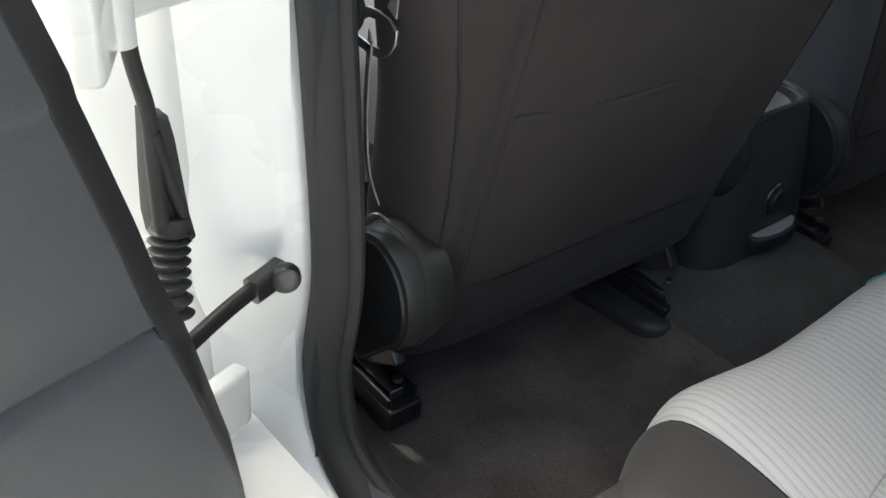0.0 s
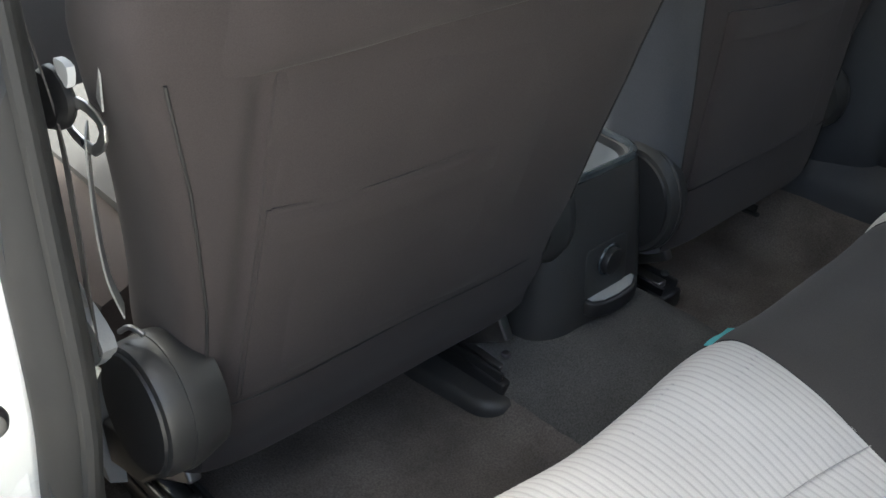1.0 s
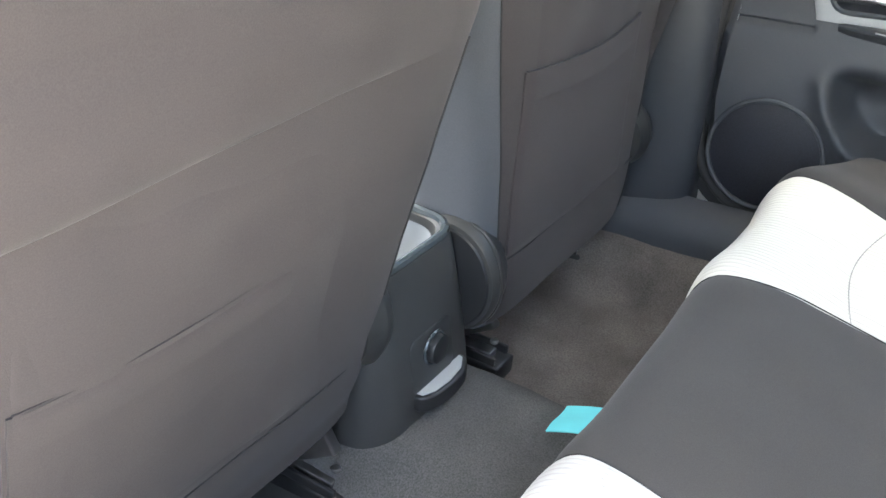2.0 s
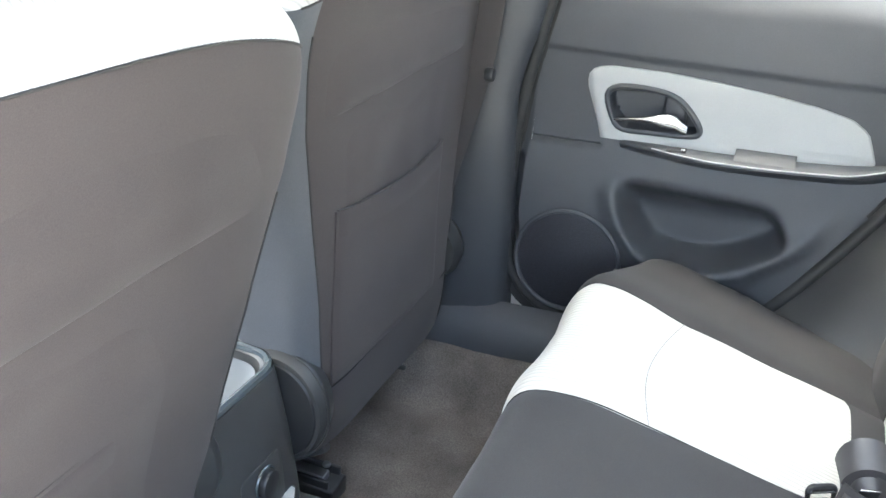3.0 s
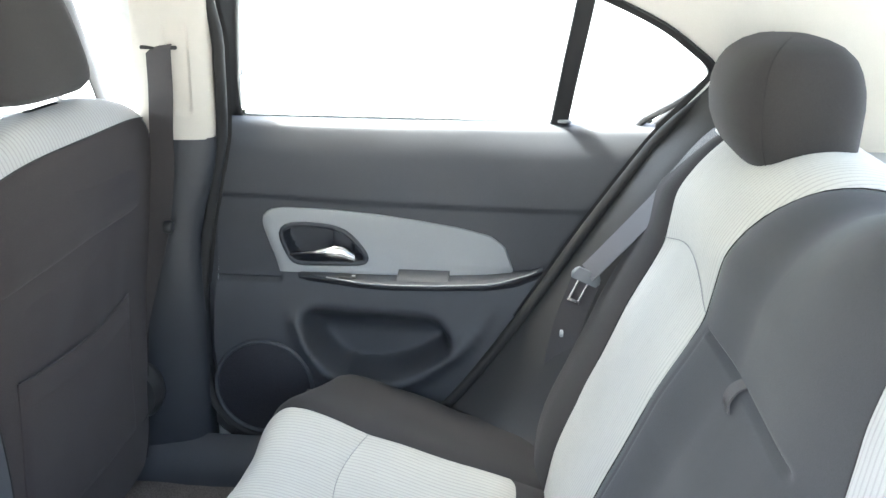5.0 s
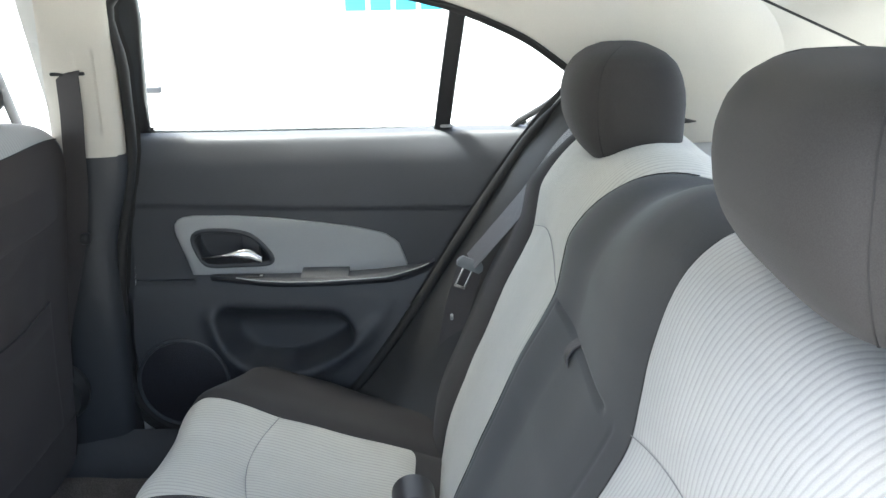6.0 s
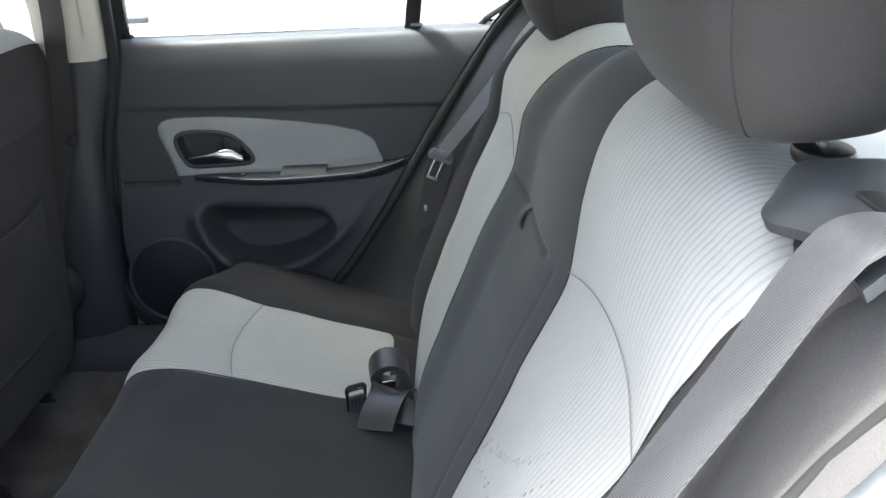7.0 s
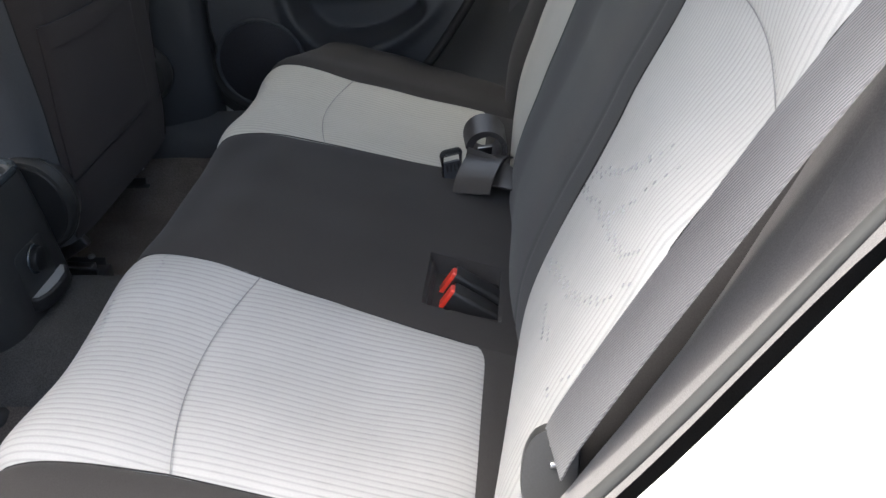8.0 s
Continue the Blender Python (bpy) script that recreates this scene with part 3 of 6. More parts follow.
# ---- rear seat ----
CUSHION = [(-0.80, 0.455), (-0.69, 0.492), (-0.56, 0.535), (-0.445, 0.573), (-0.37, 0.596), (-0.322, 0.602), (-0.293, 0.592), (-0.275, 0.565), (-0.268, 0.52), (-0.275, 0.44), (-0.295, 0.36), (-0.31, 0.315)]
CUSH = smooth_line([(y, z, 0) for y, z in CUSHION], 10)
CUSH_S = [0.0]
for a, b in zip(CUSH, CUSH[1:]):
    CUSH_S.append(CUSH_S[-1] + (b - a).length)


def cushion_at(x, s, puff=0.0):
    """A point of the cushion's top at x, s metres along its profile from the back."""
    y = float(np.interp(s, CUSH_S, [p.x for p in CUSH]))
    z = float(np.interp(s, CUSH_S, [p.y for p in CUSH]))
    y2 = float(np.interp(s + 0.004, CUSH_S, [p.x for p in CUSH]))
    z2 = float(np.interp(s + 0.004, CUSH_S, [p.y for p in CUSH]))
    d = Vector((0, y2 - y, z2 - z))
    nrm = Vector((0, -d.z, d.y)).normalized() if d.length > 1e-6 else Vector((0, 1, 0))
    a = abs(x)
    lift = -0.006 * ease(0.50, 0.58, a) - 0.10 * ease(0.60, 0.70, a) ** 2 + (0.010 - 0.022 * ease(0.42, 0.50, s)) * math.exp(-(a / 0.16) ** 4) - 0.012 * math.exp(-((a - 0.36) / 0.12) ** 2) * ease(0.1, 0.25, s)
    lift -= 0.010 * ease(0.50, 0.66, a) * ease(0.28, 0.45, s)
    if x > 0:
        # the bolster beside the closed door stands fuller and rises into the corner
        lift += 0.10 * ease(0.60, 0.70, a) ** 2 - 0.09 * ease(0.645, 0.70, a) ** 2 - 0.003 * ease(0.48, 0.58, a) + 0.026 * ease(0.50, 0.62, a) * (1 - ease(0.02, 0.26, s))
    back = -0.060 * ease(0.48, 0.68, a) ** 1.5 * ease(0.20, 0.52, s)
    p = Vector((x, y + back, z)) + nrm * (puff + lift)
    return p


def s_at(y):
    """Length along the profile at which the top reaches y."""
    for i, p in enumerate(CUSH):
        if p.x >= y:
            return CUSH_S[i]
    return CUSH_S[-1]


S_SEAM, S_BACK, S_END = s_at(-0.449), s_at(-0.684), CUSH_S[-1]
S_REAR = {1: S_BACK, -1: s_at(-0.705)}      # rear edge of each light panel


def x_in(s):
    return float(np.interp(s, [S_BACK, S_SEAM, s_at(-0.31), S_END], [0.226, 0.197, 0.178, 0.172]))


def x_out(s, side=1):
    """Outer edge of the light panel, a little wider beside the open door."""
    w = (0.492, 0.481, 0.506, 0.512) if side > 0 else (0.520, 0.524, 0.540, 0.545)
    return float(np.interp(s, [S_BACK, S_SEAM, s_at(-0.31), S_END], w))


def pillow(u, v, amount, sharp=8):
    return amount * (1 - abs(2 * u - 1) ** sharp) * (1 - abs(2 * v - 1) ** sharp)


def rib(x, amount=0.0007, pitch=0.0083):
    return amount * math.sqrt(abs(math.cos(math.pi * x / pitch)))


def seam_bow(u):
    """How far the cross seam bows towards the seat's front between its ends."""
    return 0.022 * math.sin(math.pi * u)


rear_seat = thing("rear_bench", (0, -0.5, 0.30), "rear bench seat in dark cloth with light ribbed panels", "car seat")
base = part("cushion", loft([[(x, y, z) for y, z in ((-0.78, 0.33), (-0.33, 0.31), (-0.30, 0.36), (-0.29, 0.50), (-0.31, 0.565), (-0.42, 0.555), (-0.78, 0.46))] for x in (-0.64, -0.3, 0.3, 0.64)]), CLOTH, rear_seat, "dark cloth seat cushion")


def cushion_patch(name, xa, xb, sa, sb, nu, nv, material, parent, label, amount=0.006, ribs=False):
    def fn(u, v):
        s = sa(u) + (sb(u) - sa(u)) * v
        x = xa(s) + (xb(s) - xa(s)) * u
        return tuple(cushion_at(x, s, pillow(u, v, amount) - 0.001 + (rib(x) if ribs else 0) + 0.0022 * noise.noise((x * 11, s * 11, 2.2))))
    return part(name, thick(grid(fn, nu, nv), (0, -0.004, -0.014)), material, parent, label)


for sg in (1, -1):
    lo = (lambda s: x_in(s)) if sg > 0 else (lambda s: -x_out(s, -1))
    hi = (lambda s: x_out(s)) if sg > 0 else (lambda s: -x_in(s))
    # far cushion panels take the lightened, yellowed copy of the cloth
    cushion_patch("front_panel", lo, hi, lambda u: S_SEAM + seam_bow(u), lambda u: S_END, 210, 60, RIB_WARM_LIT if sg > 0 else RIB, base, "light ribbed cloth panel", 0.005, True)
    cushion_patch("rear_panel", lo, hi, lambda u, sg=sg: S_REAR[sg] + 0.010 * abs(2 * u - 1) ** 14, lambda u: S_SEAM + seam_bow(u), 210, 50, RIB_WARM_LIT if sg > 0 else RIB, base, "light ribbed cloth panel", 0.005, True)
    e0, e1 = (lambda s: x_out(s)), (lambda s: 0.690)
    if sg > 0:
        cushion_patch("side_bolster", e0, e1, lambda u: 0.0, lambda u: S_END, 24, 70, CLOTH, base, "", 0.008)
    else:
        cushion_patch("side_bolster", lambda s: -0.665, lambda s: -x_out(s, -1), lambda u: 0.0, lambda u: S_END, 24, 70, CLOTH, base, "", 0.008)
    # strip behind the light panel
    cushion_patch("back_strip", lo, hi, lambda u: 0.0, lambda u, sg=sg: S_REAR[sg] + 0.010 * abs(2 * u - 1) ** 14, 40, 16, CLOTH, base, "", 0.004)
    # cross seam and edge seams
    seam = []
    for k in range(25):
        u = k / 24
        s = S_SEAM + seam_bow(u)
        x = lo(s) + (hi(s) - lo(s)) * u
        seam.append(cushion_at(x, s, 0.0012))
    part("seam", tube(seam, 0.0005, 6), STITCH, base)
    for fx in (x_in, lambda s, sg=sg: x_out(s, sg)):
        part("seam", tube([cushion_at(sg * fx(s), s, 0.0) for s in np.linspace(S_REAR[sg] + 0.010, S_END, 60)], 0.0008, 6), PIPING, base)
# dark middle with two buckle wells behind
def mid(u, v):
    s = S_END * v
    x = -x_in(s) + 2 * x_in(s) * u
    p = cushion_at(x, s, pillow(u, v, 0.006) - 0.001 + 0.0022 * noise.noise((x * 11, s * 11, 5.2)))
    dx = abs(x + 0.122)
    dy = abs(p.y + 0.672)
    w = (1 - ease(0.046, 0.054, dx)) * (1 - ease(0.036, 0.044, dy))
    return (p.x, p.y, p.z - 0.060 * w)
part("middle_panel", thick(grid(mid, 130, 150), (0, -0.004, -0.012)), CLOTH, base, "dark cloth middle of the cushion")

# backrest
BACK_Z = [0.44, 0.498, 0.562, 0.648, 0.703, 0.753, 0.79, 0.85, 0.885, 0.93, 0.97, 1.02, 1.05, 1.072, 1.086, 1.090, 1.085]
BACK_Y = [-0.735, -0.744, -0.760, -0.798, -0.826, -0.851, -0.868, -0.901, -0.917, -0.926, -0.933, -0.947, -0.962, -0.982, -1.006, -1.035, -1.075]
BP = smooth_line([(y, z, 0) for y, z in zip(BACK_Y, BACK_Z)], 6)
BS = [0.0]
for a, b in zip(BP, BP[1:]):
    BS.append(BS[-1] + (b - a).length)
BACK_END = BS[-1]


def back_at(x, s, puff=0.0):
    y = float(np.interp(s, BS, [p.x for p in BP]))
    z = float(np.interp(s, BS, [p.y for p in BP]))
    y1, z1 = float(np.interp(s - 0.005, BS, [p.x for p in BP])), float(np.interp(s - 0.005, BS, [p.y for p in BP]))
    y2, z2 = float(np.interp(s + 0.005, BS, [p.x for p in BP])), float(np.interp(s + 0.005, BS, [p.y for p in BP]))
    d = Vector((0, y2 - y1, z2 - z1))
    nrm = Vector((0, d.z, -d.y)).normalized()
    a = abs(x)
    lift = (0.018 if x > 0 else 0.004) * ease(0.46, 0.56, a) - 0.10 * ease(0.60 if x > 0 else 0.556, 0.70 if x > 0 else 0.645, a) ** (1.5 if x > 0 else 1.0)
    lift += 0.014 * math.exp(-(a / 0.17) ** 4)
    if x > 0:
        lift += float(np.interp(z, [0.5, 0.62, 0.75, 0.90], [0.018, 0.020, 0.030, 0.032])) * ease(0.05, 0.23, x)
    else:
        lift += float(np.interp(z, [0.5, 0.7, 0.80, 0.90, 1.05], [0.02, 0.02, 0.016, -0.008, -0.035])) * ease(0.20, 0.54, a)
    drop = -0.035 * ease(0.40, 0.62, a) ** 2 * ease(0.45, 0.68, s)
    drop -= 0.050 * ease(-0.12, 0.10, x) * ease(0.94, 1.07, z)
    return Vector((x, y, z + drop)) + nrm * (puff + lift)


def bs_at(z):
    for i, p in enumerate(BP):
        if p.y >= z:
            return BS[i]
    return BACK_END


B_SEAM, B_TOP = bs_at(0.888), bs_at(1.080)
def b_in(s):
    return float(np.interp(s, [0, B_SEAM, bs_at(0.97), bs_at(1.03), bs_at(1.07), BACK_END], [0.212, 0.210, 0.205, 0.206, 0.202, 0.195]))
def b_in_right(s):
    """Far edge of the dark pad, rounded in towards its top."""
    return float(np.interp(s, [0, B_SEAM, bs_at(0.97), bs_at(1.02), bs_at(1.05), bs_at(1.072), bs_at(1.086), BACK_END], [0.205, 0.200, 0.197, 0.192, 0.183, 0.168, 0.150, 0.13]))
def b_out(s):
    return float(np.interp(s, [0, bs_at(0.6), B_SEAM, bs_at(1.03), BACK_END], [0.485, 0.490, 0.505, 0.515, 0.525]))


def b_out_left(s):
    return float(np.interp(s, [0, bs_at(0.75), bs_at(0.85), bs_at(0.90), bs_at(0.98), BACK_END], [0.575, 0.573, 0.557, 0.556, 0.566, 0.572]))
def back_bow(u):
    return 0.030 * math.sin(math.pi * u)


backrest = part("backrest", loft([[(x, y, z - (0.06 if x > -0.1 and z > 0.96 else 0)) for y, z in ((-0.80, 0.44), (-0.87, 0.65), (-0.96, 0.85), (-0.99, 1.0), (-1.03, 1.05), (-1.10, 1.05), (-1.10, 0.44))] for x in (-0.57, -0.2, 0.0, 0.3, 0.57)]), CLOTH, rear_seat, "dark cloth backrest")


def back_patch(name, xa, xb, sa, sb, nu, nv, material, label, amount=0.006, ribs=False, extra=None):
    def fn(u, v):
        s = sa(u) + (sb(u) - sa(u)) * v
        x = xa(s) + (xb(s) - xa(s)) * u
        e = extra(x, s) if extra else 0.0
        return tuple(back_at(x, s, pillow(u, v, amount) - 0.001 + e + (rib(x) if ribs else 0) + 0.0022 * noise.noise((x * 9, s * 9, 7.7))))
    vs, fs = thick(grid(fn, nu, nv), (0, -0.016, -0.004))
    return part(name, (vs, [tuple(reversed(f)) for f in fs]), material, backrest, label)


for sg in (1, -1):
    lo = (lambda s: b_in_right(s)) if sg > 0 else (lambda s: -b_out_left(s))
    hi = (lambda s: b_out(s)) if sg > 0 else (lambda s: -b_in(s))
    # far backrest panels take the lightened copy too, against the dimmer light there
    back_patch("lower_panel", lo, hi, lambda u: 0.0, lambda u: B_SEAM + back_bow(u), 210, 60, RIB_WARM_LIT if sg > 0 else RIB, "light ribbed cloth panel", 0.005, True)
    back_patch("upper_panel", lo, hi, lambda u: B_SEAM + back_bow(u), lambda u: BACK_END, 210, 50, RIB_WARM_LIT if sg > 0 else RIB, "light ribbed cloth panel", 0.005, True)
    if sg > 0:
        back_patch("side_bolster", lambda s: b_out(s), lambda s: 0.662, lambda u: 0.0, lambda u: BACK_END, 22, 60, CLOTH, "", 0.006)
    else:
        back_patch("side_bolster", lambda s: -0.650, lambda s: -b_out_left(s), lambda u: 0.0, lambda u: BACK_END, 22, 60, CLOTH, "", 0.006)
    seam = []
    for k in range(25):
        u = k / 24
        s = B_SEAM + back_bow(u)
        x = lo(s) + (hi(s) - lo(s)) * u
        seam.append(back_at(x, s, 0.001))
    part("seam", tube(seam, 0.0005, 6), STITCH, backrest)
    for fx in (b_in_right if sg > 0 else b_in, b_out if sg > 0 else b_out_left):
        part("seam", tube([back_at(sg * fx(s), s, -0.0002) for s in np.linspace(0, BACK_END * 0.97, 60)], 0.0008, 6), PIPING, backrest)

# woven rows of dark dashes curving over the light panels, each dash lying along a rib
PITCH = 0.0083
def dash(at, a, b):
    """One short dash on a padded surface: at(a, b) gives the point, b runs along the rib."""
    vs = [tuple(at(a + da, b + db)) for db, da in ((-0.0017, -0.0003), (-0.0017, 0.0001), (0.0017, 0.0004), (0.0017, 0.0))]
    return thick((vs, [(0, 1, 2, 3)]), (0, -0.002, -0.001))


def dash_rows(parent, at, curves, to_b):
    """Rows of dashes along curves given as (x, height or depth) points, one dash a rib, joined into one woven part."""
    vs, fs = [], []
    for curve in curves:
        line = smooth_line([(x, q, 0) for x, q in curve], 12)
        last = None
        for p in line:
            k = round(p.x / PITCH)
            if k == last:
                continue
            last = k
            dv, df = dash(at, (k + 0.5) * PITCH, to_b(p.y))
            fs += [tuple(i + len(vs) for i in f) for f in df]
            vs += dv
    tagged(part("dash_weave", (vs, fs), DASH, parent), "rows of grey yarn dashes", kind="stuff")


def back_face(x, s_):
    """The open door side's light backrest panel, just over its cloth."""
    u = (x + b_out_left(s_)) / (b_out_left(s_) - b_in(s_))
    v = s_ / (B_SEAM + back_bow(min(max(u, 0), 1)))
    return back_at(x, s_, pillow(u, v, 0.005) + 0.0004 + 0.0022 * noise.noise((x * 9, s_ * 9, 7.7)))


def cushion_face(x, s_):
    """The light cushion panels, just over their cloth."""
    side = 1 if x > 0 else -1
    w = x_out(s_, side)
    u = (abs(x) - x_in(s_)) / (w - x_in(s_))
    cross = S_SEAM + seam_bow(min(max(u, 0), 1))
    v = (s_ - cross) / (S_END - cross) if s_ > cross else (s_ - S_REAR[side]) / (cross - S_REAR[side])
    return cushion_at(x, s_, pillow(u, v, 0.005) + 0.0004 + 0.0022 * noise.noise((x * 11, s_ * 11, 2.2)))


dash_rows(backrest, back_face, (
    ((-0.24, 0.703), (-0.349, 0.752), (-0.417, 0.790), (-0.45, 0.818)),
    ((-0.22, 0.680), (-0.366, 0.718), (-0.451, 0.738), (-0.506, 0.752), (-0.54, 0.776)),
    ((-0.391, 0.726), (-0.433, 0.757), (-0.465, 0.786), (-0.49, 0.815)),
    ((-0.269, 0.612), (-0.391, 0.657), (-0.493, 0.700), (-0.534, 0.733), (-0.556, 0.765)),
    ((-0.36, 0.606), (-0.408, 0.619), (-0.44, 0.622)),
    ((-0.530, 0.640), (-0.550, 0.667), (-0.565, 0.70))), bs_at)
dash_rows(base, cushion_face, (
    ((-0.190, -0.336), (-0.228, -0.341), (-0.271, -0.346), (-0.308, -0.354), (-0.364, -0.366), (-0.484, -0.399)),
    ((-0.200, -0.432), (-0.233, -0.425), (-0.300, -0.404), (-0.36, -0.390)),
    ((-0.28, -0.303), (-0.315, -0.308), (-0.36, -0.318)),
    ((-0.347, -0.456), (-0.389, -0.478), (-0.46, -0.492)),
    ((-0.40, -0.600), (-0.45, -0.622), (-0.50, -0.640))), s_at)

# middle: a fold-down armrest below, a rounded pad above
ARM_S = bs_at(0.876)
def arm_gap(x, s):
    g = -0.006 * math.exp(-((s - ARM_S) / 0.0035) ** 2) * (1 - ease(0.160, 0.175, x)) * ease(-0.150, -0.125, x)
    g -= 0.0012 * math.exp(-((abs(x) - 0.172) / 0.004) ** 2) * (1 - ease(ARM_S - 0.004, ARM_S + 0.004, s))
    return g
back_patch("middle_pad", lambda s: -b_in(s), lambda s: b_in_right(s), lambda u: 0.0, lambda u: BACK_END, 150, 170, CLOTH_SIDE, "dark cloth middle with fold-down armrest", 0.007, False, arm_gap)
loop_pts = [back_at(0.037, ARM_S + 0.004, 0.001), back_at(0.035, ARM_S - 0.008, 0.010), back_at(0.029, ARM_S - 0.022, 0.012), back_at(0.025, ARM_S - 0.032, 0.006)]
part("pull_loop", strap(smooth_line(loop_pts, 6), (1, 0, 0), 0.022, 0.002), WEB_DARK, backrest, "black cloth pull loop")


# ---- headrests ----
HR_T = [0.0, 0.05, 0.12, 0.22, 0.35, 0.50, 0.62, 0.75, 0.85, 0.93, 0.975, 1.0]
HR_FRONT = [0.40, 0.62, 0.75, 0.86, 0.95, 0.99, 1.0, 0.96, 0.86, 0.67, 0.44, 0.06]
HR_BACK = [0.75, 0.93, 0.99, 1.0, 1.0, 1.0, 0.97, 0.89, 0.78, 0.59, 0.38, 0.06]
HR_WIDE = [0.74, 0.89, 0.955, 0.99, 1.0, 1.0, 0.985, 0.93, 0.85, 0.71, 0.52, 0.10]


def headrest_point(w, d, h, lean, q, t):
    """A point of the pad at the angle q round it and the share t of its height: domed above, drawn in below the face."""
    c, s_ = math.cos(q), math.sin(q)
    x = math.copysign(abs(c) ** 0.62, c) * w / 2 * float(np.interp(t, HR_T, HR_WIDE))
    y = math.copysign(abs(s_) ** 0.75, s_) * d / 2 * float(np.interp(t, HR_T, HR_FRONT if s_ > 0 else HR_BACK))
    y += 0.010 * (1 - (2 * x / w) ** 2) * (1 if s_ > 0 else 0.3) * math.sin(math.pi * t) - lean * h * t
    z = h * t
    # a soft crease along the side seam
    k = math.exp(-((abs(c) - 0.80) / 0.05) ** 2) * (1 if s_ > 0 else 0) * 0.003 * math.sin(math.pi * t)
    return Vector((x - math.copysign(k, c), y - k, z))


def headrest_mesh(w, d, h, lean):
    """A padded head restraint, its base at z 0."""
    levels = [0.5 - 0.5 * math.cos(math.pi * j / 34) for j in range(35)]
    return loft([[tuple(headrest_point(w, d, h, lean, 2 * math.pi * i / 72, t)) for i in range(72)] for t in levels])


def headrest(at, w, d, h, lean, label, group, post_h=0.05, dy=0.0, gap=0.075):
    hr = thing("headrest", at, label, "headrest", group)
    T = Matrix.Translation(at)
    mesh = moved(headrest_mesh(w, d, h, lean), lambda p: T @ (p + Vector((0, dy, post_h))))
    pad = part("pad", mesh, CLOTH, hr, "dark cloth headrest pad")
    for q in (math.acos(0.80), math.pi - math.acos(0.80)):
        line = [T @ (headrest_point(w, d, h, lean, q, t) + Vector((0, dy + 0.0004, post_h))) for t in np.linspace(0.03, 0.985, 44)]
        part("seam", tube(line, 0.0009, 6, up=(1, 0, 0)), PIPING, pad)
    for sx in (-1, 1):
        part("post", tube([T @ Vector((sx * gap, 0, -0.02)), T @ Vector((sx * gap, -lean * 0.02, post_h + 0.03))], 0.0055, 10, up=(1, 0, 0)), CHROME, hr, "chrome post")
        part("collar", moved(disc(0.021, 0.012, (0, 0, 0), "z", 0.004, 24), lambda p, sx=sx: T @ (Vector((p.x * 1.5 + sx * gap, p.y, p.z + 0.004)))), PLASTIC_BLACK, hr, "black plastic post collar")
    return hr


headrest((0.420, -1.030, 1.028), 0.286, 0.164, 0.165, 0.05, "dark cloth rear headrest on chrome posts", "rear headrests", 0.008, 0.028)
headrest((-0.395, -1.066, 1.078), 0.32, 0.17, 0.162, 0.05, "dark cloth rear headrest raised a little on chrome posts", "rear headrests", 0.024, 0.034)

# ---- front seats ----
COVER = mat("cover_plastic", (0.030, 0.030, 0.030), 0.42, var=0.12, vscale=9, bump=0.0001, bscale=800)


